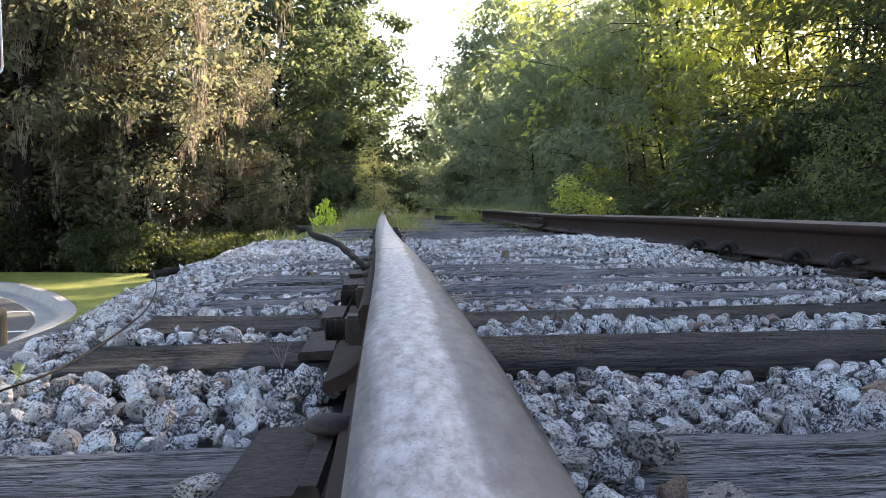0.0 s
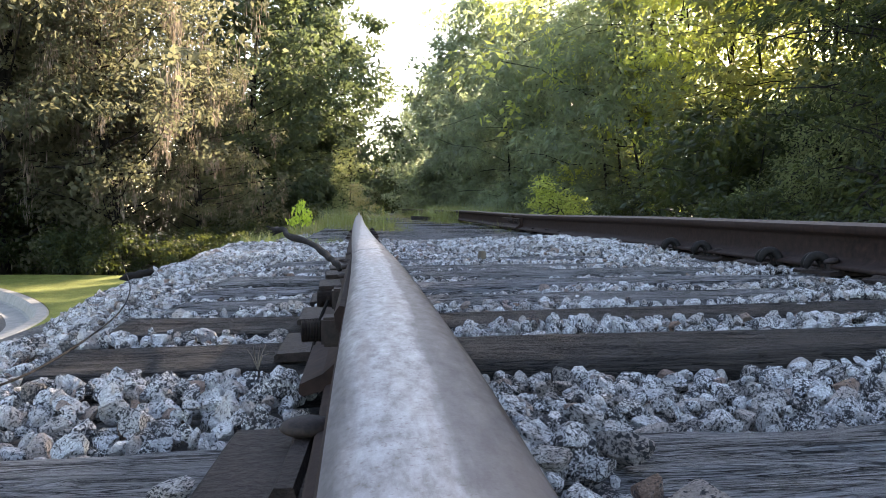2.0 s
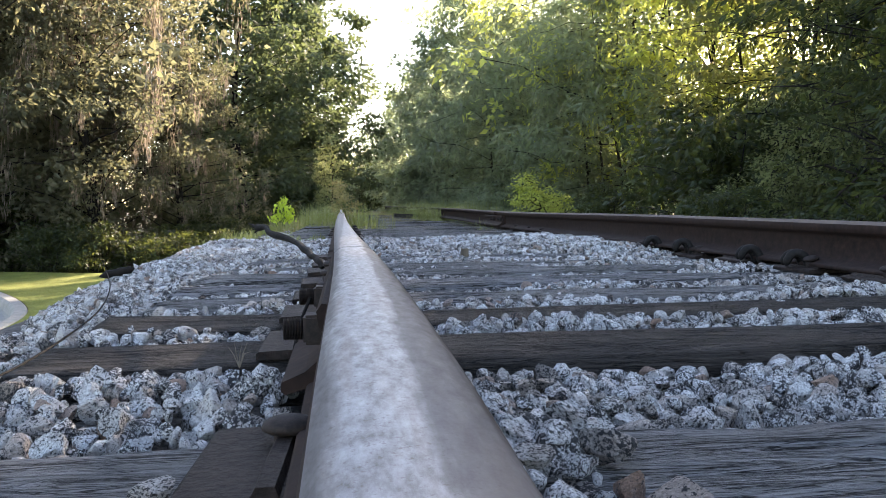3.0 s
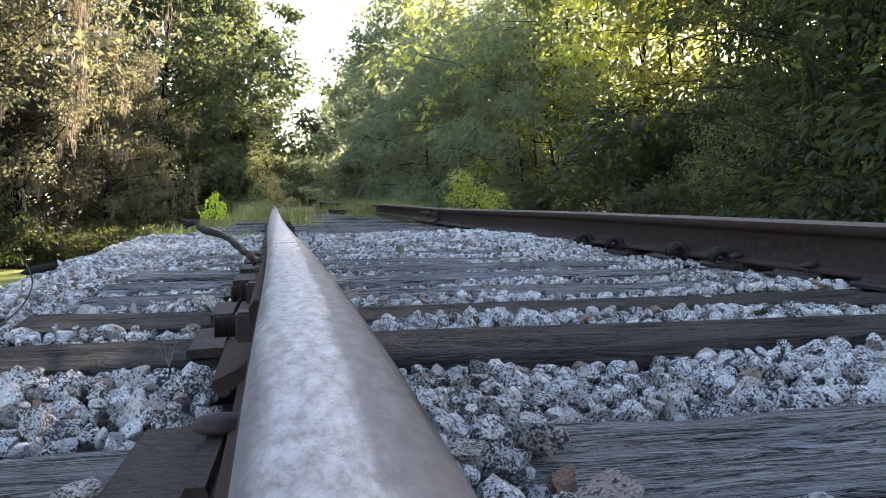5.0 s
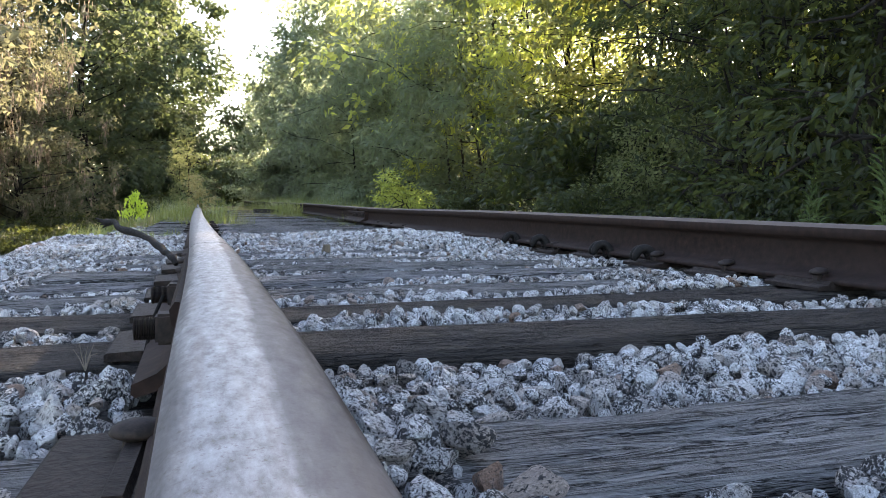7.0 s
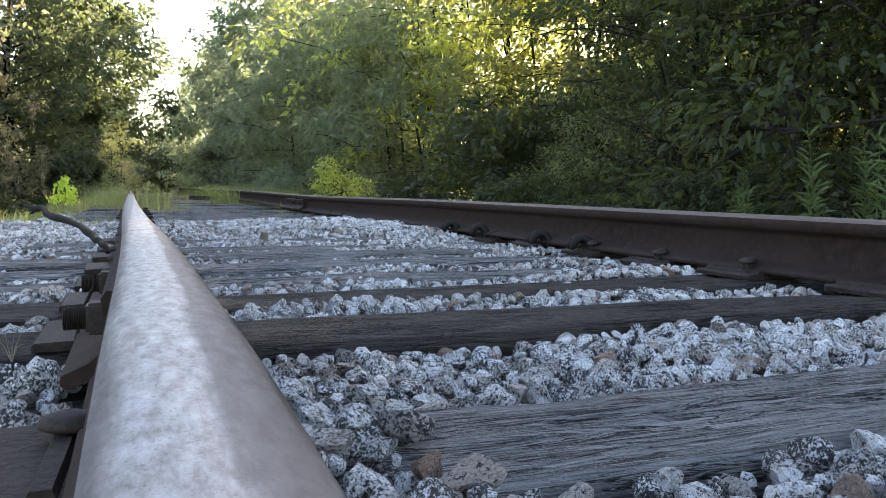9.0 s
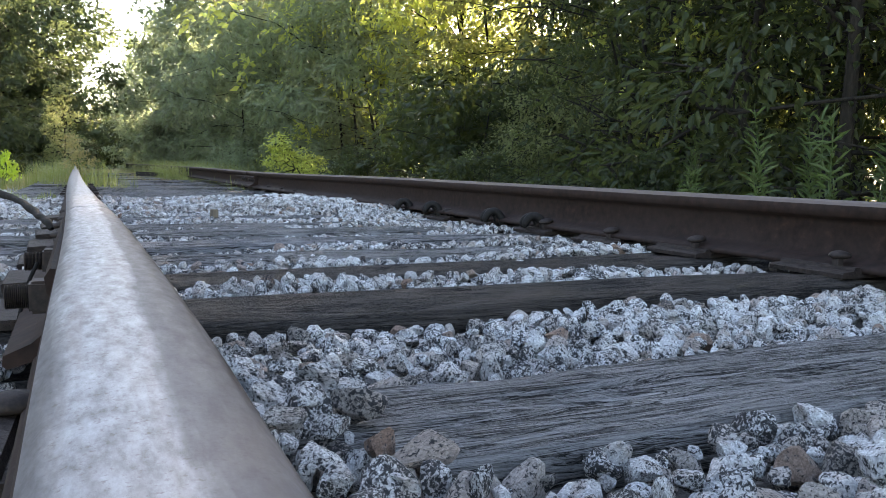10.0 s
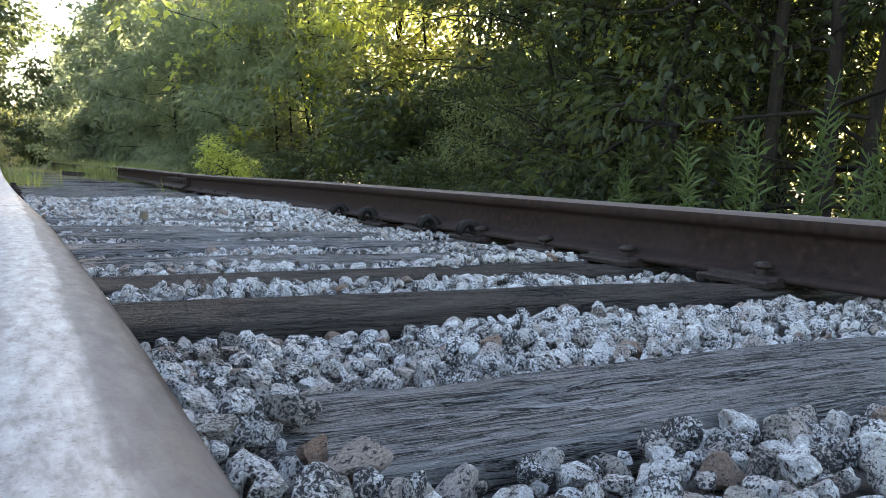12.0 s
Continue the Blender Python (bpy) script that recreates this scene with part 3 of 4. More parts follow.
ME_BOLT, ME_NUT = bolt_mesh(), nut_mesh()
for key, yj, zoff in (("l1", 1.397, 0.012), ("r1", 8.0, 0.005)):
    for side in (-1, 1):
        b = part("joint_bar", joint_bar(0.92, side), rails[key], "heavy rusted joint bar bolted across the rail ends", pose(float(drift(yj)), yj, zoff))
        for y in ((-0.42, -0.08) if side < 0 else (-0.45, -0.31, -0.08, 0.3)):
            part("bolt", ME_BOLT, b, "threaded bolt end", pose(side * (0.06 if side < 0 else 0.048), y, 0.072, 0, 0, 0 if side < 0 else 180))
            part("nut", ME_NUT, b, "square nut", pose(side * 0.052, y, 0.072))


def anchor_mesh():
    """A spring rail anchor: two stout bars bent side by side over the base's edge."""
    a = np.linspace(-0.5, math.pi * 1.02, 18)
    bars = []
    for k in range(2):
        p = np.stack([0.030 * np.cos(a) * (1 - 0.15 * k), np.linspace(-0.012, 0.016, 18) + 0.036 * k, 0.014 + (0.040 - 0.004 * k) * np.sin(a)], -1)
        bars.append(tube(p, 0.0135 * np.clip(1.25 - np.abs(np.linspace(-1, 1, 18)) ** 6, 0.3, 1), 9))
    v, f = merge(bars)
    return mesh_of("rail_anchor", v, f, M_BLACK, True)


ME_ANCHOR = anchor_mesh()
for y in (2.50, 2.80, 3.38, 3.72):
    part("rail_anchor", ME_ANCHOR, rails["r0"], "dark sprung rail anchor", pose(-0.082 + float(drift(y)), y, 0.002, 0, 0, rng.uniform(-12, 12)))


# ---- trees and plants ----
def leaves(pos, dirs, length, width, droop, r, out=None):
    """Folded leaves: four corners each, of two triangles; pos n x 3, dirs n x 3 along each leaf; out: the way their faces turn."""
    n = len(pos)
    d = dirs + np.array([0, 0, -droop]) + 0.25 * r.normal(size=(n, 3))
    if out is not None:
        face = out + np.array([0, 0, 0.5]) + 0.45 * r.normal(size=(n, 3))
        face /= np.linalg.norm(face, axis=1)[:, None] + 1e-9
        d = d + 0.6 * r.normal(size=(n, 3))
        d -= face * np.sum(d * face, 1)[:, None]
    d /= np.linalg.norm(d, axis=1)[:, None] + 1e-9
    s = np.cross(d, r.normal(size=(n, 3)) if out is None else face)
    s /= np.linalg.norm(s, axis=1)[:, None] + 1e-9
    nn = np.cross(d, s)
    L = length * r.uniform(0.6, 1.3, (n, 1))
    W = width * r.uniform(0.7, 1.25, (n, 1))
    v = np.stack([pos, pos + d * L * 0.42 + s * W * 0.5 + nn * W * 0.15, pos + d * L, pos + d * L * 0.42 - s * W * 0.5 + nn * W * 0.15], 1)
    return v.reshape(-1, 3), np.arange(4 * n).reshape(-1, 4)


def fine_leaves(pos, dirs, length, width, droop, r):
    """Pointed oval leaves, folded along the midrib: six corners and two quads each."""
    n = len(pos)
    d = dirs + np.array([0, 0, -droop]) + 0.25 * r.normal(size=(n, 3))
    d /= np.linalg.norm(d, axis=1)[:, None] + 1e-9
    s = np.cross(d, r.normal(size=(n, 3)) * 0.6 + np.array([0, 0, 1.0]))
    s /= np.linalg.norm(s, axis=1)[:, None] + 1e-9
    nn = np.cross(s, d)
    L = length * r.uniform(0.55, 1.3, (n, 1))
    W = width * r.uniform(0.7, 1.25, (n, 1))
    up = nn * W * 0.16
    tip = pos + d * L - nn * L * 0.12
    v = np.stack([pos, pos + d * L * 0.28 + s * W * 0.44 + up, pos + d * L * 0.62 + s * W * 0.40 + up, tip, pos + d * L * 0.62 - s * W * 0.40 + up, pos + d * L * 0.28 - s * W * 0.44 + up], 1)
    k = 6 * np.arange(n)[:, None]
    f = np.stack([k + [0, 1, 2, 3], k + [0, 3, 4, 5]], 1)
    return v.reshape(-1, 3), f.reshape(-1, 4)


def tree_meshes(seed, height, spread, trunk_r, leaf, n_leaves, base=0.2, droop=0.3, mat="broad", limbs=26, clump=0.5, moss=0, lean=0.0, stems=1, twigs=True, fine=False):
    """Trunk, limbs and a crown of leaf clumps round the limbs' outer ends."""
    r = np.random.default_rng(seed)
    wood, tips, tdirs = [], [], []
    for st in range(stems):
        off = np.array([0, 0, 0.0]) if stems == 1 else np.array([*r.normal(0, spread * 0.25, 2), 0])
        k = 12
        u = np.linspace(0, 1, k)
        bend = r.normal(0, 0.05 * height, 2)
        hh = height * (1 if st == 0 else r.uniform(0.6, 0.95))
        path = np.stack([off[0] + bend[0] * u ** 2 + lean * hh * u + 0.02 * hh * np.sin(5 * u + seed), off[1] + bend[1] * u ** 2 + 0.02 * hh * np.cos(4 * u), u * hh * 0.93 - 0.15], -1)
        wood.append(tube(path, trunk_r / math.sqrt(stems) * (1 - 0.88 * u) * (1 + 0.5 * np.exp(-u * 14)), 9))
        for i in range(max(3, limbs // stems)):
            f = base + (0.98 - base) * (i + r.random()) / max(3, limbs // stems)
            p0 = np.array([np.interp(f, u, path[:, c]) for c in range(3)])
            a = i * 2.4 + r.uniform(-0.6, 0.6)
            # crowns are widest a little below the middle
            env = spread * (0.35 + 0.75 * math.sin(math.pi * min(1, 0.12 + 0.88 * (f - base) / (1 - base))) ** 0.8) * r.uniform(0.55, 1.15)
            rise = env * r.uniform(0.1, 0.6) - droop * env * 0.4
            m = 5
            w = np.linspace(0, 1, m)
            lp = p0 + np.stack([np.cos(a) * env * w, np.sin(a) * env * w, rise * w - 0.25 * droop * env * w ** 2], -1) + r.normal(0, 0.04 * env, (m, 3)) * w[:, None]
            wood.append(tube(lp, trunk_r * 0.15 * (1 - f * 0.6) * (1 - 0.85 * w) + 0.004, 4))
            for q in range(4):
                w0 = r.uniform(0.35, 1.0)
                c = np.array([np.interp(w0, w, lp[:, e]) for e in range(3)])
                t = c + r.normal(0, 0.22 * env, 3) * np.array([1, 1, 0.7])
                if twigs:
                    wood.append(tube(np.stack([c, (c + t) / 2 + r.normal(0, 0.03, 3), t]), [0.014, 0.01, 0.004], 4))
                tips.append(t)
                tdirs.append((t - p0) / (np.linalg.norm(t - p0) + 1e-9))
            tips.append(lp[-1])
            tdirs.append(lp[-1] - p0)
    tips, tdirs = np.array(tips), np.array(tdirs)
    tips = tips[tips[:, 2] > 0.05]
    tdirs = tdirs[:len(tips)]
    pick = r.integers(0, len(tips), n_leaves)
    size = clump * r.uniform(0.5, 1.3, len(tips))[pick]
    g = r.normal(size=(n_leaves, 3))
    g /= np.linalg.norm(g, axis=1)[:, None]
    pos = tips[pick] + g * (size * r.random(n_leaves) ** 0.42)[:, None] * np.array([1, 1, 0.6])
    pos[:, 2] = np.maximum(pos[:, 2], 0.03 + 0.1 * r.random(n_leaves))
    grow = g * 0.7 + tdirs[pick] * 0.4
    lv = fine_leaves(pos, grow, leaf[0], leaf[1], droop, r) if fine else leaves(pos, grow, leaf[0], leaf[1], droop, r, g)
    v, f = merge(wood)
    out = {"trunk": mesh_of("trunk", v, f, M_BARK, True), "crown": mesh_of("crown", *lv, M_LEAF[mat])}
    if moss:
        low = tips[tips[:, 2] > height * 0.22]
        ms = []
        P, D = [], []
        for c in low[r.integers(0, len(low), moss)]:
            ln = r.uniform(0.35, 1.25)
            k = 75
            h = r.random(k)
            wid = 0.16 * (1 - h) ** 0.7 * r.uniform(0.6, 1.5)
            P.append(c + np.stack([r.normal(0, 1, k) * wid, r.normal(0, 1, k) * wid, -h * ln], -1))
        P = np.concatenate(P)
        D = np.tile([0, 0, -1.0], (len(P), 1))
        out["hanging_moss"] = mesh_of("hanging_moss", *leaves(P, D, 0.24, 0.018, 1.5, r), M_MOSS)
    return out


def plant(name, meshes, label, category, x, y, z, rz=0, scale=1.0, group="", sz=None):
    t = new(name)
    t.matrix_basis = Matrix.Translation((x, y, z)) @ Matrix.Rotation(radians(rz), 4, "Z")
    t.scale = (scale, scale, sz or scale)
    tagged(t, label, category, group)
    for k, me in meshes.items():
        part(k, me, t, "grey-brown hanging moss" if k == "hanging_moss" else "")
    return t


OAK = [tree_meshes(11, 11, 3.4, 0.24, (0.17, 0.09), 21000, 0.05, 0.12, "oak", 60, 0.72, 150, twigs=False), tree_meshes(12, 12, 3.2, 0.22, (0.17, 0.09), 21000, 0.05, 0.12, "oak", 60, 0.72, 140, twigs=False)]
BROAD = [tree_meshes(21, 11, 3.0, 0.2, (0.21, 0.13), 19500, 0.04, 0.1, "broad", 60, 0.75, twigs=False), tree_meshes(22, 10, 2.6, 0.18, (0.21, 0.13), 18500, 0.04, 0.1, "broad", 56, 0.72, twigs=False)]
WILLOW = [tree_meshes(31, 9, 2.4, 0.09, (0.25, 0.062), 17000, 0.03, 0.55, "willow", 64, 0.6, stems=4, twigs=False), tree_meshes(32, 8, 2.2, 0.09, (0.25, 0.062), 16000, 0.03, 0.55, "willow", 60, 0.6, stems=4, twigs=False)]
YELLOW = [tree_meshes(41, 9, 2.3, 0.09, (0.16, 0.085), 9500, 0.08, 0.2, "yellow", 48, 0.55, stems=3, twigs=False)]
# far trees in the pale willow leaves: distant haze painted by leaf colour
HAZY = tree_meshes(23, 10.5, 2.8, 0.07, (0.24, 0.11), 17000, 0.03, 0.25, "willow", 60, 0.7, stems=3, twigs=False)
OLIVE = [tree_meshes(42, 9, 2.5, 0.10, (0.14, 0.075), 13500, 0.05, 0.2, "olive", 56, 0.55, stems=3, twigs=False)]
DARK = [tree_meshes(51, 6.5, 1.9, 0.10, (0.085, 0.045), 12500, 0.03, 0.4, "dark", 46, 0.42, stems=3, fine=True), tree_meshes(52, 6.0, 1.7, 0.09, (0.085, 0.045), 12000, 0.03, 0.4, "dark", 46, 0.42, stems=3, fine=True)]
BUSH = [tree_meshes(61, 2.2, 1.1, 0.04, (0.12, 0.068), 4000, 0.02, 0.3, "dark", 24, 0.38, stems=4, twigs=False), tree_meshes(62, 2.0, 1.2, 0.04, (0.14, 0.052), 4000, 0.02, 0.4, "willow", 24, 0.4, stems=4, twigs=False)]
YSHRUB = tree_meshes(64, 2.4, 1.0, 0.03, (0.06, 0.034), 5200, 0.02, 0.3, "pale", 30, 0.34, stems=4, fine=True)
LIT = [tree_meshes(63, 2.0, 1.0, 0.03, (0.09, 0.05), 3200, 0.02, 0.3, "yellow", 26, 0.24, stems=5, fine=True)]

FAR = [tree_meshes(91, 10, 3.2, 0.2, (0.29, 0.19), 4200, 0.04, 0.25, "broad", 40, 0.8, twigs=False), tree_meshes(92, 9, 3.0, 0.18, (0.29, 0.19), 4200, 0.04, 0.25, "oak", 38, 0.8, twigs=False)]
L_OAK = "tall oak hung with grey moss beyond the lawn"
L_BROAD = "tall green broad-leaved tree beside the track"
L_WIL = "tall narrow-leaved willowy tree beside the track"
L_HAZY = "tall grey-green tree beside the far track, haze in its leaf colour"
L_YEL = "backlit yellow-green tree beside the track"
L_DARK = "dark leafy shrub tree close beside the rail"
L_BUSH = "dense dark green bush at the wood's edge"
# oaks beyond the lawn
for i, (x, y, s, r) in enumerate([(-6.9, 16.8, 1.0, 20), (-9.6, 16.4, 1.1, 80), (-3.5, 18.6, 0.46, 140), (-12.6, 17, 1.15, 200), (-8.4, 20, 1.2, 260), (-7.0, 22, 0.9, 95), (-5.0, 17.2, 0.62, 200)]):
    plant("oak_tree", OAK[i % 2], L_OAK, "tree", x, y, -1.0, r, s, "oaks beyond the lawn")
# broad-leaved trees along the left side of the track
for i, (x, y, s, r) in enumerate([(-2.9, 24, 0.78, 0), (-2.1, 29, 0.95, 70), (-1.7, 34, 0.85, 150), (-5.0, 27, 0.55, 220), (-2.8, 41, 0.75, 20), (-6, 36, 0.65, 100), (0.9, 56, 0.38, 310), (-3, 50, 0.7, 60)]):
    plant("broadleaf_tree", BROAD[i % 2], L_BROAD, "tree", x, y, -0.9, r, s, "trees left of the track")
# right side, far to near
for i, (x, y, s, r) in enumerate([(4.9, 22.5, 0.85, 110), (5.2, 16.8, 0.8, 260), (6.2, 20.2, 1.1, 190), (5.7, 24.8, 0.95, 40), (4.7, 19.4, 0.68, 280), (5.0, 27, 0.8, 50)]):
    plant("willow_tree", WILLOW[i % 2], L_WIL, "tree", x, y, -0.4, r, s, "trees right of the track")
for i, (x, y, s, r) in enumerate([(4.6, 33, 0.8, 0), (4.0, 30.5, 0.85, 300), (3.7, 36, 0.75, 15), (5.8, 30, 0.95, 130), (4.5, 40, 0.8, 75), (4.0, 46, 0.8, 205), (8.6, 10.6, 0.95, 200)]):
    plant("broadleaf_tree", HAZY if y > 29 else BROAD[i % 2], L_HAZY if y > 29 else L_BROAD, "tree", x, y, -0.5, r, s, "trees right of the track")
for i, (x, y, s, r) in enumerate([(8.4, 13.4, 1.15, 130), (8.2, 9.8, 1.0, 210), (7.2, 12.2, 0.85, 300), (9.6, 3.4, 0.85, 30), (9.2, 6.4, 0.9, 60)]):
    plant("olive_tree", OLIVE[0], "olive-green tree with sunlit leaves behind the shrubs", "tree", x, y, -0.4, r, s, "olive trees right of the track")
for i, (x, y, s, r) in enumerate([(7.0, 16.8, 1.2, 0), (6.6, 14.8, 0.8, 190), (7.4, 7.4, 0.5, 20)]):
    plant("sunlit_tree", YELLOW[0], L_YEL, "tree", x, y, -0.4, r, s, "sunlit trees right of the track")
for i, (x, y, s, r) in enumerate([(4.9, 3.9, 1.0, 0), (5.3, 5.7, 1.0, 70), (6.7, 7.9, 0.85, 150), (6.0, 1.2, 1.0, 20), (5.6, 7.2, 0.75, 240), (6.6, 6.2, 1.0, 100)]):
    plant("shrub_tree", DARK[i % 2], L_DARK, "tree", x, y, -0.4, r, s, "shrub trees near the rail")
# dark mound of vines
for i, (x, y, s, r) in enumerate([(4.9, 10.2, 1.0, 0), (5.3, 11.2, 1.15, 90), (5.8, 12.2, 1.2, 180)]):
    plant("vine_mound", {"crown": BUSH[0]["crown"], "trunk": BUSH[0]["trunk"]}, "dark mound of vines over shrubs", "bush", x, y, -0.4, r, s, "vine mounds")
# bushes along both edges; most left ones get dark leaves to look shaded
for i, (x, y, s, r, k) in enumerate([(3.7, 8.0, 0.42, 10, 0), (3.9, 6.0, 0.36, 80, 0), (3.9, 12.4, 0.5, 150, 0), (3.5, 17.2, 0.6, 30, 1), (3.1, 20, 0.6, 60, 1), (3.0, 24, 0.7, 100, 1), (4.0, 4.9, 0.4, 190, 0), (2.4, 16.0, 0.3, 90, 1),
                                      (-2.6, 18, 0.6, 0, 0), (-3.6, 16.6, 0.55, 80, 0), (-2.2, 20.5, 0.6, 170, 0), (-5.2, 15.8, 0.6, 40, 0), (-7.5, 15.8, 0.7, 120, 0), (-9.8, 16.0, 0.7, 250, 0), (-2.1, 15.6, 0.42, 300, 0), (-3.0, 15.0, 0.5, 30, 0), (-4.2, 15.4, 0.6, 330, 0), (-6.3, 17.6, 1.0, 20, 0), (-8.8, 17.8, 1.1, 140, 0), (-11.5, 17.5, 1.1, 70, 0), (-3.6, 19.6, 0.8, 110, 0), (-13.5, 18.5, 1.2, 310, 0), (-7.2, 19.6, 1.2, 250, 0), (-10.4, 19.8, 1.2, 190, 0),
                                      (-1.7, 25, 0.7, 15, 0), (3.0, 29, 0.75, 44, 1), (3.2, 35, 0.85, 210, 1), (-1.7, 31, 0.75, 270, 1), (-1.5, 20, 0.42, 80, 0), (2.6, 17, 0.42, 180, 1)]):
    plant("bush", BUSH[k], L_BUSH, "bush", x, y, float(ground_z(x, y)) - 0.02, r, s, "bushes along the track")
for x, y, s in ((4.65, 8.2, 0.5), (5.75, 10.0, 0.9), (5.3, 9.0, 0.7), (6.5, 11.2, 1.2), (5.6, 8.6, 0.9)):
    plant("sunlit_shrub", YSHRUB, "yellow-green shrub lit from behind", "bush", x, y, -0.4, 70 * x, s, "sunlit shrubs")
# dark-leaved bushes stand in for the shaded far end
for x, y, s in ((1.2, 50, 1.7), (2.7, 52, 1.9), (0.1, 54, 2.0), (4.0, 51, 1.8), (2.0, 56, 2.1), (-1.2, 52, 1.9)):
    plant("thicket", BUSH[0], "thicket closing the end of the track, shade in its leaf colour", "bush", x, y, -0.5, 50 * y, s, "far thickets")
# stands in tree shade; its bright leaf colour imitates sunlight
plant("sunlit_bush", LIT[0], "yellow-green bush with sunlight put into its leaf colour", "bush", 3.3, 14.0, -0.4, 0, 0.72, sz=0.62)
# woods far ahead close the view
for i, (x, y, s) in enumerate([(3.0, 62, 0.52), (6, 64, 0.7), (0, 66, 0.56), (9, 58, 1.1), (-5, 62, 1.0), (-12, 34, 1.1), (-16, 27, 1.5), (-22, 22, 1.4), (17, 8, 0.6), (1.4, 60, 0.55), (4.4, 56, 0.55), (5.5, 52, 0.6), (2.2, 66, 0.6), (8, 70, 0.7), (-2.5, 68, 0.7), (0.4, 47, 0.3), (3.4, 50, 0.34), (-11, 26, 0.8), (-8, 27, 0.7), (-15, 23, 0.9), (-19, 25, 0.9), (-24, 20, 0.9), (-9, 24, 0.6), (-12.5, 25, 0.7), (13, 9, 0.45), (13, 13, 0.45), (12, 6, 0.42), (14, 17, 0.45), (12, 3, 0.42), (15, 21, 0.5), (12, 0.5, 0.4), (16, 26, 0.5), (17, 12, 0.5), (16, 5, 0.5), (-11.5, 21.5, 1.4), (-15.5, 20, 1.3), (-18, 18, 1.3), (9.0, 42, 1.1), (-10, 23, 1.2)]):
    plant("far_tree", FAR[i % 2], "green tree in the woods behind the track", "tree", x, y, -0.9, 47 * i, s, "far woods")
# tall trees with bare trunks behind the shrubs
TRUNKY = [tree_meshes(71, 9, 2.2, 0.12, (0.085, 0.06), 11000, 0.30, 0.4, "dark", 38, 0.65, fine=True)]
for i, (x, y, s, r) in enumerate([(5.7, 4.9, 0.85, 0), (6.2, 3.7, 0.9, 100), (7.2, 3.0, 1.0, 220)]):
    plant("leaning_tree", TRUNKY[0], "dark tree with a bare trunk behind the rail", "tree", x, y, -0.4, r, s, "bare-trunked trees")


# ---- weeds, saplings and grass ----
def weed_meshes(seed, h, n):
    r = np.random.default_rng(seed)
    wood, P, D = [], [], []
    for st in range(n):
        a = r.uniform(0, 6.28)
        top = np.array([math.cos(a) * 0.12 * h, math.sin(a) * 0.12 * h, h * r.uniform(0.65, 1.0)])
        base = np.array([*r.normal(0, 0.05, 2), 0])
        u = np.linspace(0, 1, 8)[:, None]
        path = base + (top - base) * u + np.array([0.02, 0.01, 0]) * np.sin(4 * u)
        wood.append(tube(path, 0.006 * (1 - 0.7 * u[:, 0]), 5))
        for i in range(int(24 * top[2])):
            f = 0.25 + 0.75 * i / (24 * top[2])
            p = base + (top - base) * f
            b = i * 2.4
            for _ in range(2):
                P.append(p)
                D.append((math.cos(b), math.sin(b), 0.25 + 0.7 * f))
                b += 3.1
    v, f = merge(wood)
    lv = fine_leaves(np.array(P), np.array(D), 0.085, 0.016, 0.1, r)
    return {"stem": mesh_of("stem", v, f, M_LEAF["weed"], True), "foliage": mesh_of("foliage", *lv, M_LEAF["weed"])}


WEEDS = [weed_meshes(81, 1.0, 4), weed_meshes(82, 0.85, 3), weed_meshes(83, 0.6, 4)]
for i, (x, y, s, r) in enumerate([(2.60, 2.62, 0.85, 0), (2.86, 2.6, 1.02, 70), (3.14, 2.6, 1.08, 140), (3.3, 2.35, 0.9, 200), (3.7, 2.6, 0.9, 260), (3.0, 2.2, 0.8, 30), (3.5, 3.2, 0.9, 10), (2.75, 3.3, 0.7, 50), (3.3, 4.0, 0.8, 90), (3.2, 1.7, 0.9, 140)]):
    plant("weed", WEEDS[i % 2], "tall green weed with lance-shaped leaves", "weed", x, y, -0.36, r, s, "weeds behind the rail")
plant("sapling", {"stem": weed_meshes(84, 0.5, 3)["stem"], "foliage": tree_meshes(85, 0.5, 0.17, 0.006, (0.055, 0.032), 420, 0.1, 0.0, "lime", 12, 0.09)["crown"]},
      "lime-green sapling on the bank, brightened as if sunlit", "sapling", -0.745, 9.9, -0.02, 0, 0.62, sz=0.98)
plant("tall_weed", {"stem": WEEDS[2]["stem"], "foliage": tree_meshes(86, 0.75, 0.14, 0.006, (0.05, 0.012), 900, 0.1, 0.0, "straw", 12, 0.1)["crown"]},
      "tall yellowish seeding weed beside the rail", "weed", -0.05, 10.2, 0.0, 0, 0.95)


YOUNG = tree_meshes(87, 2.4, 0.34, 0.02, (0.07, 0.03), 2600, 0.12, 0.0, "pale", 26, 0.17)
for x, y, s in ((-0.30, 17.6, 0.85), (-0.50, 18.4, 0.6)):
    plant("young_tree", YOUNG, "slim yellow-green young tree beside the far rail", "tree", x, y, -0.1, 60 * y, s, "young trees")


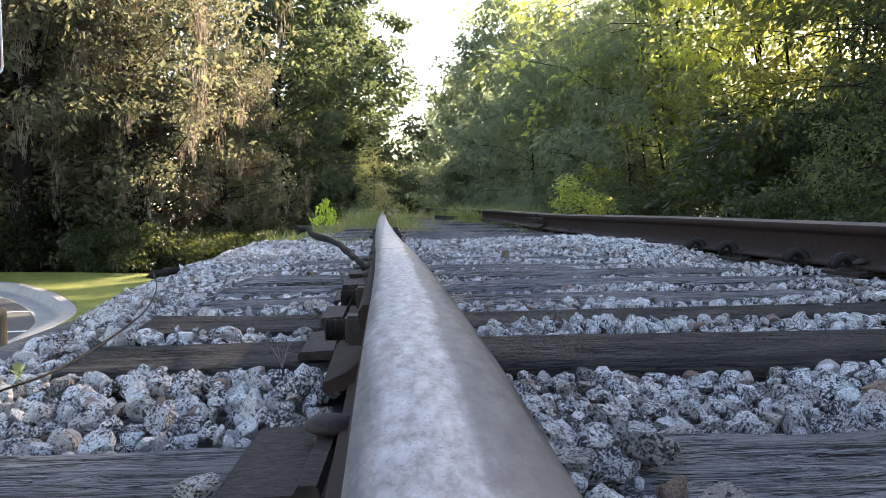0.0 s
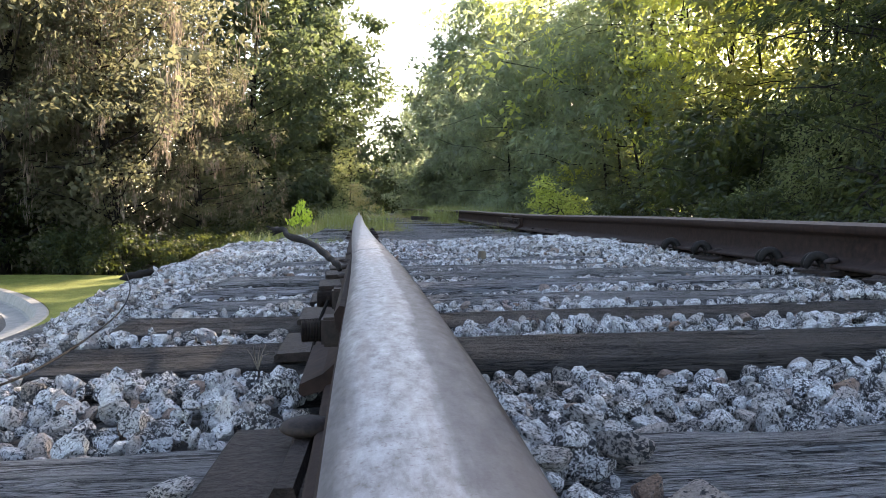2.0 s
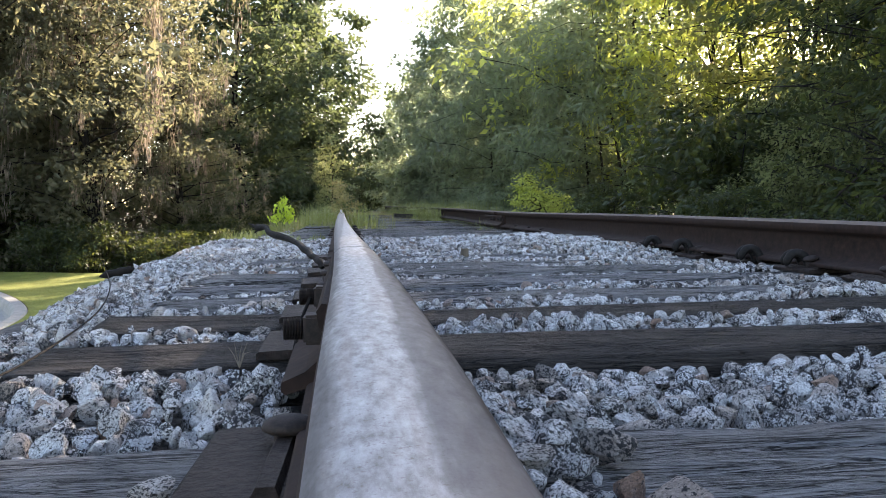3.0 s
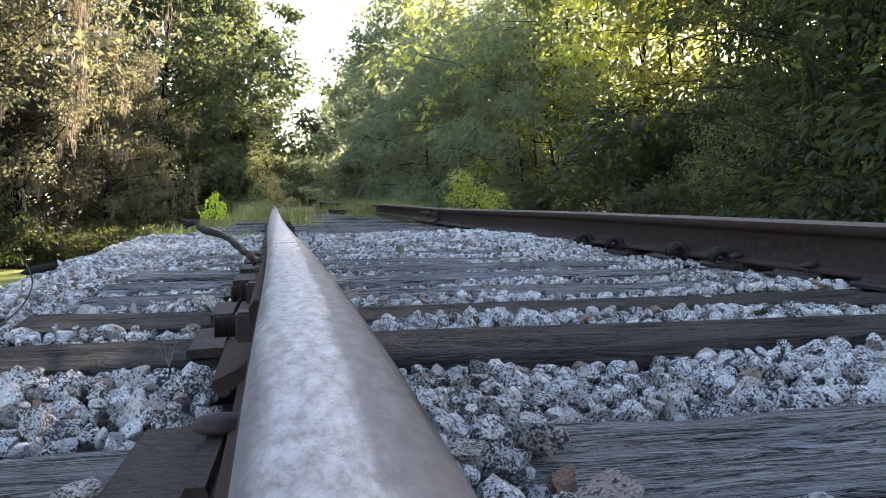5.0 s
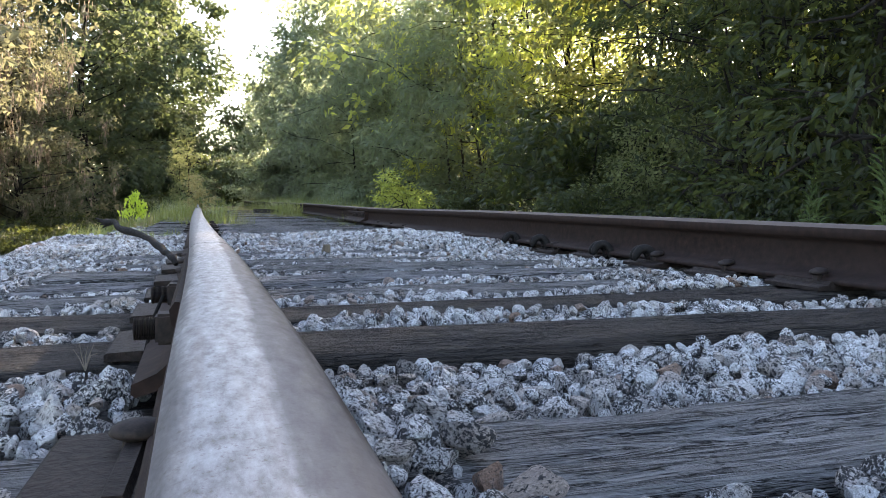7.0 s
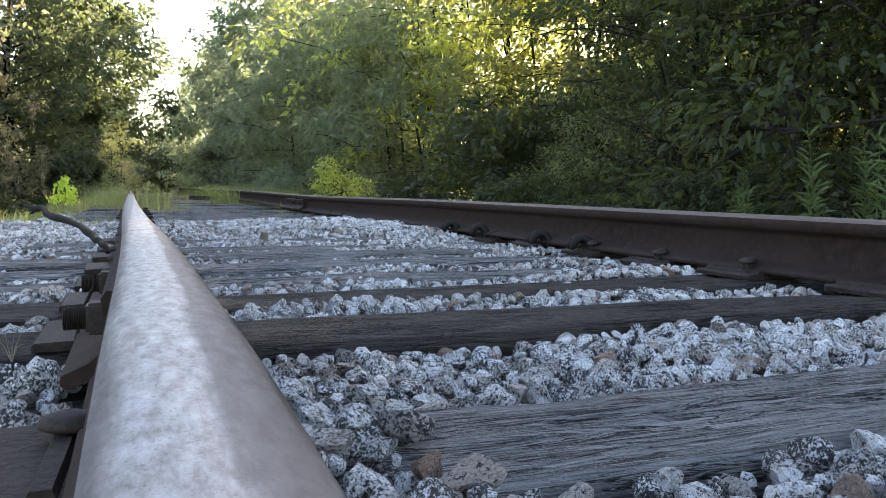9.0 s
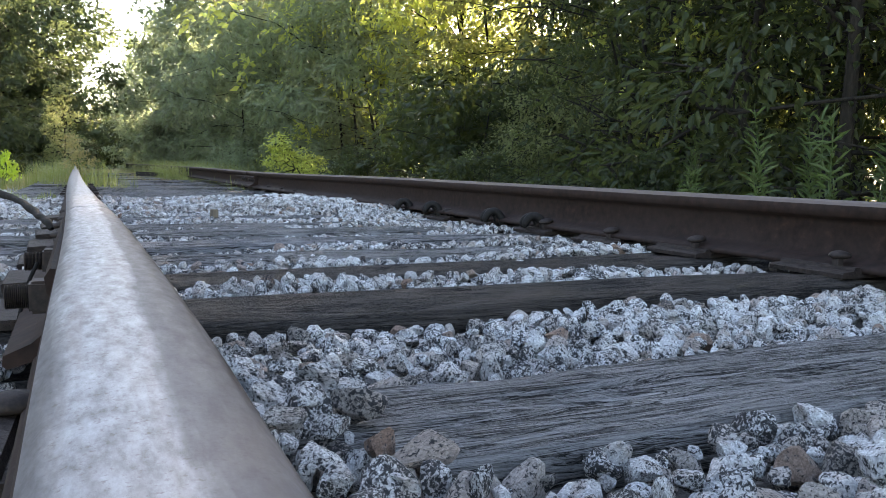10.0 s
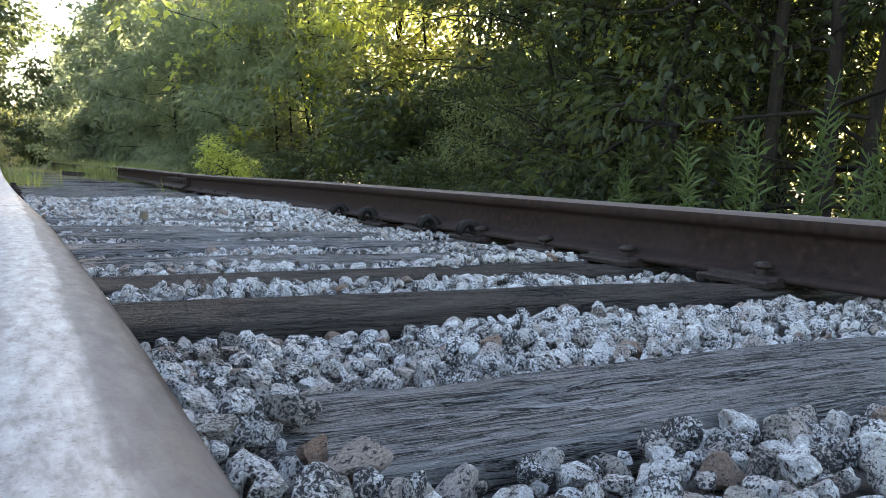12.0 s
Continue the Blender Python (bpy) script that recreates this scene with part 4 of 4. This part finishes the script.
def grass(name, spots, blades, height, spread, mat, label, seed):
    """Bent blades in tufts: spots are n x 2 places."""
    r = np.random.default_rng(seed)
    n = len(spots) * blades
    c = np.repeat(spots, blades, 0)
    x = c[:, 0] + r.normal(0, spread, n)
    y = c[:, 1] + r.normal(0, spread, n)
    z = np.maximum(bed_z(x, y) - 0.03, ground_z(x, y))
    h = height * r.uniform(0.4, 1.25, n)
    a = r.uniform(0, 2 * np.pi, n)
    d = np.stack([np.cos(a), np.sin(a), 0 * a], -1)
    s = np.stack([-np.sin(a), np.cos(a), 0 * a], -1) * 0.003
    bend = r.uniform(0.15, 1.25, n)
    p = np.stack([x, y, z], -1)
    up = np.array([0, 0, 1.0])
    m1 = p + up * (h * 0.55)[:, None] + d * (h * bend * 0.2)[:, None]
    m2 = p + up * (h * (1 - 0.3 * bend))[:, None] + d * (h * bend * 0.75)[:, None]
    v = np.stack([p - s, p + s, m1 + s * 0.8, m1 - s * 0.8, m2], 1).reshape(-1, 3)
    k = 5 * np.arange(n)[:, None]
    f = np.concatenate([k + [0, 1, 2], k + [0, 2, 3], k + [3, 2, 4]])
    return tagged(new(name, mesh_of(name, v, f, M_LEAF[mat])), label, "grass", kind="stuff")


def bed_z(x, y):
    """Mean height of the stones' tops."""
    z = -0.012 + 0 * x
    z = z + 0.040 * np.exp(-((x - 0.10) / 0.08) ** 2 - ((y - 0.66) / 0.22) ** 2)
    z = z + 0.014 * np.exp(-((x - 0.19) / 0.08) ** 2 - ((y - 0.53) / 0.07) ** 2)
    z = z + 0.030 * np.exp(-((x + 0.24) / 0.22) ** 2 - ((y - 1.03) / 0.13) ** 2)
    z = z + 0.012 * np.exp(-((x - 0.6) / 0.5) ** 2 - ((y - 1.02) / 0.1) ** 2)
    z = z + 0.035 * np.exp(-((x - 1.15) / 0.35) ** 2 - ((y - 4.6) / 0.9) ** 2)
    z = z + 0.012 * smooth(3.5, 4.2, y) * (1 - smooth(5.6, 6.2, y))
    z = z + 0.012 * np.sin(7.1 * x + 1.3 * y) * np.sin(2.3 * x - 5.2 * y)
    z = z + 0.004 * smooth(1.55, 1.95, y) * (1 - smooth(3.6, 4.4, y)) * (1 + 2.5 * smooth(1.0, 1.25, x)) * smooth(-0.5, 0.1, x)
    z = z + 0.018 * np.exp(-((y - 1.53) / 0.07) ** 2) + 0.008 * np.exp(-((y - 1.93) / 0.06) ** 2)
    z = z - 0.085 * smooth(5.9, 6.5, y)
    edge = -0.62 - 0.24 * smooth(1.7, 3.0, y)
    z = z - 0.62 * np.maximum(edge - x, 0) - 0.6 * np.maximum(x - 2.2, 0)
    return z


def spots(n, x0, x1, y0, y1, seed, power=1.0):
    r = np.random.default_rng(seed)
    return np.stack([r.uniform(x0, x1, n), y0 + (y1 - y0) * r.random(n) ** power], -1)


grass("track_grass", np.concatenate([spots(110, -0.5, 1.35, 6.3, 8.6, 1), spots(230, 0.1, 1.4, 8.2, 12, 46), spots(700, -0.7, 2.2, 8.5, 26, 2), spots(60, -0.55, -0.1, 5.6, 9, 3), spots(26, 0.08, 0.35, 6.6, 9.5, 31)]), 22, 0.075, 0.05, "grass", "short green grass growing between the old ties", 5)
grass("rail_grass", np.concatenate([spots(45, -0.2, 0.32, 8.0, 12, 4), spots(36, 1.25, 1.8, 7.2, 13, 6), spots(60, 1.5, 2.6, 9, 22, 7), spots(40, -0.9, -0.3, 10, 20, 8)]), 28, 0.19, 0.08, "grass", "tall green grass along the far rails", 6)
grass("arching_grass", np.concatenate([spots(110, 1.2, 2.4, 12.3, 19, 41, 0.9), spots(110, 1.15, 2.4, 16, 30, 44), spots(24, 1.1, 1.5, 12.2, 14.5, 42), spots(14, 0.02, 0.3, 8.4, 11, 43), spots(30, -0.55, -0.15, 10, 15, 45)]), 30, 0.40, 0.09, "grass", "long arching green grass over the far rail", 9)
grass("dry_grass", np.concatenate([spots(46, -0.75, -0.1, 10.2, 14, 9), spots(90, 0.5, 2.4, 10.5, 22, 10), spots(240, -1.0, 1.4, 12, 30, 12)]), 26, 0.16, 0.09, "straw", "pale dry grass along the far track", 7)
grass("bank_grass", np.concatenate([spots(60, -2.6, -1.3, 5, 14, 13), spots(40, -1.3, -0.75, 6, 14, 14), spots(120, 2.5, 3.6, 3, 16, 15)]), 26, 0.16, 0.07, "grass", "rough grass on the bank's slope", 8)

# ---- loose things ----
def tube_thing(name, path, radii, mat, label, category, n=7):
    v, f = tube(path, radii, n)
    return tagged(new(name, mesh_of(name, v, f, mat, True)), label, category)


u = np.linspace(0, 1, 26)
bp = catmull(np.array([(-0.222, 1.98, 0.172), (-0.205, 1.90, 0.178), (-0.165, 1.76, 0.168), (-0.125, 1.62, 0.158), (-0.092, 1.48, 0.152), (-0.072, 1.38, 0.147), (-0.064, 1.33, 0.142), (-0.058, 1.285, 0.134)]), u * 6.999)
bp += np.array([0.009 * noise.noise_vector(Vector((12.0 * t, 2.0, 1.0))) for t in u])
stick = tube_thing("stick", bp, 0.0064 * (1.15 - 0.45 * u) * (1 + 0.16 * np.sin(23 * u)) * np.clip(u * 14 + 0.25, 0, 1), M_STICK, "dark crooked dead stick propped on the rail joint", "stick")
sl = merge([tube(np.array([(-0.205, 1.90, 0.178), (-0.232 - 0.006 * k, 1.97 + 0.012 * k, 0.172 + 0.007 * k)]), [0.0042, 0.0010], 5) for k in (-1, 0, 1, 2)])
part("splinter", mesh_of("splinter", *sl, M_STICK, True), stick, "splintered broken end")
tw = catmull(np.array([(-0.072, 1.24, 0.09), (-0.085, 1.22, 0.06), (-0.095, 1.2, 0.02)]), np.linspace(0, 1.999, 10))
tube_thing("twig", tw, np.full(10, 0.0025), M_STICK, "thin dark twig hanging at the rail joint", "twig")
vp = catmull(np.array([(-0.50, 0.93, 0.012), (-0.47, 1.0, 0.018), (-0.445, 1.11, 0.022), (-0.45, 1.36, 0.03), (-0.51, 1.745, 0.026), (-0.63, 2.26, 0.022), (-0.80, 2.85, 0.02), (-0.84, 2.95, 0.05)]), np.linspace(0, 6.999, 40))
tube_thing("creeper", vp, np.full(40, 0.0016), M_STICK, "thin dry creeper stem lying over the ballast shoulder", "creeper")
lf = leaves(np.array([(-0.515, 1.15, 0.0), (-0.51, 1.152, 0.0), (-0.52, 1.15, 0.01)]), np.array([(0.3, -0.2, 1.0), (-0.6, 0, 0.7), (0.6, 0.3, 0.5)]), 0.03, 0.02, 0.0, np.random.default_rng(3))
tagged(new("leaf_sprig", mesh_of("leaf_sprig", *lf, M_LEAF["pale"])), "small bright green leaf on the ballast", "leaf")
sp = merge([tube(np.array([(-0.17, 1.19, 0.0), (-0.172 + dx * 0.5, 1.19, 0.02), (-0.172 + dx, 1.188, 0.02 + dz)]), [0.0008, 0.0006, 0.0003], 5) for dx, dz in ((-0.012, 0.010), (-0.004, 0.018), (0.006, 0.012), (0.014, 0.016), (0.018, 0.003))])
tagged(new("dry_sprig", mesh_of("dry_sprig", *sp, M_MOSS, True)), "tiny pale dry sprig beside the tie plate", "twig")
lg = box_bm(0.026, 0.03, 0.034, 0.003, (0, 0, -0.002), taper=0.9)
o = new("wood_block", bm_mesh("wood_block", lg, M_POST))
o.matrix_basis = pose(0.478, 3.5, 0.004, 0, 4, 20)
tagged(o, "small brown wood block standing on the ballast", "block")
u = np.linspace(0, 1, 9)
tube_thing("log", np.stack([-0.80 - 0.14 * u, 3.22 + 0.05 * u, 0.0 - 0.03 * u], -1), 0.015 * (1 - 0.9 * np.abs(2 * u - 1) ** 6) + 0.002 * np.sin(20 * u), M_STICK, "short rotten log on the ballast shoulder", "log", 10)
pk = new("plank", bm_mesh("plank", box_bm(0.5, 0.14, 0.07, 0.008), M_TIES[1]))
pk.matrix_basis = pose(1.05, 14.2, -0.01, 0, 3, 8)
tagged(pk, "dark loose plank lying across the grassy track", "plank")
# wooden post by the lawn
u = np.linspace(0, 1, 12)
v, f = tube(np.stack([-2.875 + 0.004 * np.sin(7 * u), 6.3 + 0 * u, -1.05 + 0.575 * u], -1), np.where(u > 0.985, 0.06, 0.072 + 0.002 * np.sin(21 * u)), 14)
cap = np.concatenate([v, [(-2.875, 6.3, -0.472)]])
t0 = 11 * 14
post = new("wooden_post", mesh_of("wooden_post", cap, np.concatenate([f, [(t0 + j, t0 + j + 1, t0 + (j + 2) % 14, len(v)) for j in range(0, 14, 2)]]), M_POST, True))
tagged(post, "short weathered wooden post beside the lawn", "post")
# sign by the crossing: a rounded sheet on a pole
sign = tagged(new("road_sign"), "grey-backed rounded road sign on a steel pole", "sign")
for nm, w, h, dy, mat, lab in (("panel", 0.66, 0.9, 0.0, M_SIGN, "pale grey sheet"), ("border", 0.635, 0.875, -0.006, M_SIGNRED, "dark red painted border"), ("face", 0.61, 0.85, -0.010, M_SIGN, "pale grey painted face")):
    bm = bmesh.new()
    rad = 0.06
    ring = []
    for cx, cz, a0 in ((w / 2 - rad, h / 2 - rad, 0), (-w / 2 + rad, h / 2 - rad, 90), (-w / 2 + rad, -h / 2 + rad, 180), (w / 2 - rad, -h / 2 + rad, 270)):
        for q in range(7):
            a = radians(a0 + 15 * q)
            ring.append((cx + rad * math.cos(a), cz + rad * math.sin(a)))
    va = [bm.verts.new((x, -0.002, z)) for x, z in ring]
    vb = [bm.verts.new((x, 0.002, z)) for x, z in ring]
    bm.faces.new(va)
    bm.faces.new(vb[::-1])
    for i in range(len(ring)):
        j = (i + 1) % len(ring)
        bm.faces.new([va[i], vb[i], vb[j], va[j]])
    part(nm, bm_mesh(nm, bm, mat), sign, lab, pose(0, dy, 2.64))
v, f = tube(np.stack([0 * u, 0.03 + 0 * u, 3.2 * u - 0.15], -1), np.full(12, 0.03), 10)
part("pole", mesh_of("pole", v, f, M_IRON, True), sign, "steel pole")
sign.matrix_basis = pose(-2.955, 6.0, -1.03)

# ---- ballast ----
def stone_shape(seed, level):
    """An angular crushed stone: a ball cut by random planes, then roughened."""
    r = np.random.default_rng(seed)
    bm = bmesh.new()
    bmesh.ops.create_icosphere(bm, subdivisions=level, radius=1.0)
    bm.verts.ensure_lookup_table()
    v = np.array([p.co for p in bm.verts])
    f = np.array([[q.index for q in t.verts] for t in bm.faces])
    bm.free()
    for _ in range(12):
        n = r.normal(size=3)
        n /= np.linalg.norm(n)
        d = r.uniform(0.40, 0.78)
        over = np.maximum(v @ n - d, 0)
        v = v - over[:, None] * n
    v *= np.array([1.3, 1.05, 0.9]) * r.uniform(0.85, 1.15, 3)
    if level > 1:
        v += np.array([0.05 * noise.noise_vector(Vector(p) * 1.9 + Vector((seed, 0, 0))) for p in v])
    if level > 2:
        v += np.array([0.06 * noise.noise_vector(Vector(p) * 4.0 + Vector((seed, 3, 0))) for p in v])
    return v, f


def over_tie(x, y):
    """True where a bare tie top shows."""
    hit = np.zeros(len(x), bool)
    for y0, y1, skew, xl, wood, z, xr in TIES:
        if z < -0.008:
            continue
        s = skew * (x - 0.75) / 2.0
        hit |= (y > y0 + s - 0.012) & (y < y1 + s + 0.012) & (x > xl - 0.01) & (x < xr + 0.01)
    spill = (x > 0.06) & (x < 0.195 + 0.02 * np.sin(30 * y) + 0.6 * np.clip(0.64 - y, 0, 0.1)) & (y < 0.95) & (y > 0.3)
    wave = np.sin(9.3 * x + 3.1 * y) * np.sin(5.7 * y - 3.3 * x + 1.0) + 0.5 * np.sin(23 * x + 17 * y)
    spill |= (y > 1.5) & (y < 5.8) & (wave > 0.95 - 0.5 * smooth(3.6, 4.2, y)) & (x > 0.0)
    spill |= (y > 1.5) & (x > 0.05) & (x < 0.18 + 0.10 * np.sin(3.1 * y)) & (wave > 0.0)
    spill |= (y > 2.2) & (x > 1.05) & (x < 1.45) & (wave > -0.2)
    return hit & ~spill


def scatter(x0, x1, y0, y1, s, seed):
    r = np.random.default_rng(seed)
    xs, ys = np.meshgrid(np.arange(x0, x1, s), np.arange(y0, y1, s), indexing="ij")
    x = xs.ravel() + r.uniform(-0.5, 0.5, xs.size) * s
    y = ys.ravel() + r.uniform(-0.5, 0.5, xs.size) * s
    ok = ~over_tie(x, y)
    ok &= ~((np.abs(x) < 0.085) & True) & ~(np.abs(x - GAUGE_X) < 0.08)
    x, y = x[ok], y[ok]
    return x, y, r


def rand_rot(r, n):
    q = r.normal(size=(n, 4))
    q /= np.linalg.norm(q, axis=1)[:, None]
    w, a, b, c = q.T
    return np.stack([1 - 2 * (b * b + c * c), 2 * (a * b - c * w), 2 * (a * c + b * w), 2 * (a * b + c * w), 1 - 2 * (a * a + c * c), 2 * (b * c - a * w),
                     2 * (a * c - b * w), 2 * (b * c + a * w), 1 - 2 * (a * a + b * b)], -1).reshape(-1, 3, 3)


def joined(x, y, z, rad, shapes, r):
    """Arrays of many stones in one mesh."""
    out = []
    kind = r.integers(0, len(shapes), len(x))
    R = rand_rot(r, len(x))
    o = 0
    V, F = [], []
    for k, (v, f) in enumerate(shapes):
        i = np.nonzero(kind == k)[0]
        if not len(i):
            continue
        p = np.einsum("nij,vj->nvi", R[i], v) * rad[i][:, None, None] + np.stack([x[i], y[i], z[i]], -1)[:, None]
        ff = f[None] + (np.arange(len(i)) * len(v))[:, None, None] + o
        V.append(p.reshape(-1, 3))
        F.append(ff.reshape(-1, 3))
        o += p.shape[0] * p.shape[1]
    return np.concatenate(V), np.concatenate(F)


HI = [stone_shape(100 + i, 3) for i in range(14)]
MID = [stone_shape(200 + i, 2) for i in range(16)]
LOW = [stone_shape(300 + i, 1) for i in range(12)]
beds = []
# near stones: the ones beside the rail single, the rest joined
x, y, r = scatter(-1.0, 1.5, 0.2, 2.3, 0.0225, 1)
rad = 0.0085 + 0.0145 * r.random(len(x)) ** 1.8
z = bed_z(x, y) + 0.004 - rad * 0.6 - r.uniform(0.0, 0.018, len(x))
near = (y < 1.65) & (x > -0.75) & (x < 1.45)
hero = near & (rad > 0.014) & (y > 0.3) & (r.random(len(x)) < 0.55)
order = np.nonzero(hero)[0]
order = order[np.argsort(np.hypot(x[order] - 0.1, y[order]))][:285]
single = np.zeros(len(x), bool)
single[order] = True
rad[single] *= r.uniform(0.95, 1.2, single.sum())
beds.append(joined(x[~single], y[~single], z[~single], rad[~single], MID, r))
x1, y1, r1 = scatter(-1.5, 2.9, 0.2, 4.4, 0.029, 11)
k1 = (y1 > 2.28) | (x1 < -0.98) | (x1 > 1.48)
x1, y1 = x1[k1], y1[k1]
rad1 = 0.011 + 0.015 * r1.random(len(x1)) ** 1.5
beds.append(joined(x1, y1, bed_z(x1, y1) - rad1 * 0.7 - r1.uniform(0, 0.012, len(x1)), rad1, LOW, r1))
x2, y2, r2 = scatter(-4.0, 2.9, 4.4, 9.5, 0.046, 2)
keep = (x2 > -1.6)
x2, y2 = x2[keep], y2[keep]
rad2 = r2.uniform(0.016, 0.034, len(x2))
beds.append(joined(x2, y2, bed_z(x2, y2) - rad2 * 0.6, rad2, LOW, r2))
x3, y3, r3 = scatter(-1.85, -0.6, 0.4, 9.5, 0.045, 3)
k3 = ((x3 < -1.4) | (y3 > 4.4)) & (x3 > -1.66)
x3, y3 = x3[k3], y3[k3]
rad3 = r3.uniform(0.018, 0.034, len(x3))
beds.append(joined(x3, y3, bed_z(x3, y3) - rad3 * 0.5, rad3, LOW, r3))
x4, y4, r4 = scatter(-1.6, 2.9, -2.5, 0.2, 0.07, 4)
rad4 = r4.uniform(0.016, 0.03, len(x4))
beds.append(joined(x4, y4, bed_z(x4, y4) - rad4 * 0.7, rad4, LOW, r4))
x5, y5, r5 = scatter(-1.4, 2.8, 9.5, 26, 0.10, 5)
rad5 = r5.uniform(0.03, 0.06, len(x5))
beds.append(joined(x5, y5, bed_z(x5, y5) - rad5 * 0.7, rad5, LOW, r5))
v, f = merge(beds)
ballast = new("ballast", mesh_of("ballast", v, f, M_STONES))
tagged(ballast, "speckled grey and white granite ballast between the ties", "ballast", kind="stuff")
# fines below the stones
bx, by = np.linspace(-1.72, 3.2, 84), np.concatenate([np.linspace(-3, 10, 150), np.linspace(10.5, 30, 20)])
X, Y = np.meshgrid(bx, by, indexing="ij")
Z = np.maximum(bed_z(X, Y) - 0.05, ground_z(X, Y) + 0.005 - 0.4 * (np.abs(X - 0.75) > 3.0))
n1, n2 = X.shape
I, J = np.meshgrid(np.arange(n1 - 1), np.arange(n2 - 1), indexing="ij")
F = np.stack([I * n2 + J, (I + 1) * n2 + J, (I + 1) * n2 + J + 1, I * n2 + J + 1], -1).reshape(-1, 4)
fines = new("trackbed", mesh_of("trackbed", np.stack([X, Y, Z], -1).reshape(-1, 3), F, M_GRIT, True))
tagged(fines, "grey gravel fines under the ballast stones", "trackbed", kind="structure")
HI_ME = [mesh_of("stone", a, b, M_STONE) for a, b in HI]
for i in np.nonzero(single)[0]:
    s = part("stone", HI_ME[int(r.integers(0, len(HI)))], ballast)
    s.matrix_basis = Matrix.LocRotScale((float(x[i]), float(y[i]), float(z[i] + 0.006)), Euler(r.uniform(0, 6.28, 3)), (float(rad[i]),) * 3)
# stones that stand out one by one: place, half sizes, turn
for i, (sx, sy, sz, w, d, h, a) in enumerate([(0.186, 0.765, 0.026, 0.031, 0.022, 0.022, -25), (0.196, 0.690, 0.020, 0.026, 0.020, 0.023, -30), (0.215, 0.572, 0.012, 0.028, 0.017, 0.017, 8), (0.232, 0.512, 0.004, 0.012, 0.012, 0.020, 0),
                                               (0.348, 0.462, 0.0, 0.0085, 0.009, 0.022, 6), (0.390, 0.436, -0.002, 0.017, 0.014, 0.022, 20), (0.526, 0.440, 0.008, 0.026, 0.022, 0.028, 40), (0.488, 0.392, -0.006, 0.022, 0.018, 0.020, 70),
                                               (0.317, 0.467, -0.004, 0.014, 0.013, 0.015, 30), (0.152, 0.700, 0.024, 0.020, 0.018, 0.020, 60), (0.162, 0.632, 0.020, 0.014, 0.012, 0.013, 10), (0.184, 0.590, 0.014, 0.020, 0.016, 0.016, 45),
                                               (0.120, 0.640, 0.026, 0.018, 0.016, 0.017, 0), (0.130, 0.565, 0.022, 0.019, 0.017, 0.016, 110), (0.178, 0.530, 0.008, 0.022, 0.015, 0.013, -12), (0.145, 0.500, 0.008, 0.020, 0.017, 0.015, 80),
                                               (0.277, 0.460, -0.006, 0.015, 0.013, 0.014, 50), (0.448, 0.414, -0.004, 0.017, 0.013, 0.016, 130), (-0.166, 0.655, 0.012, 0.021, 0.016, 0.013, 30), (0.589, 1.48, 0.012, 0.017, 0.015, 0.017, 0),
                                               (0.70, 1.52, 0.008, 0.021, 0.018, 0.02, 35), (0.62, 0.43, 0.0, 0.02, 0.016, 0.017, 15)]):
    s = part("stone", HI_ME[i % len(HI)], ballast)
    s.matrix_basis = Matrix.LocRotScale((sx, sy, sz), Euler((0.15 * math.sin(3 * i), 0.15 * math.cos(5 * i), radians(a))), (w, d, h))
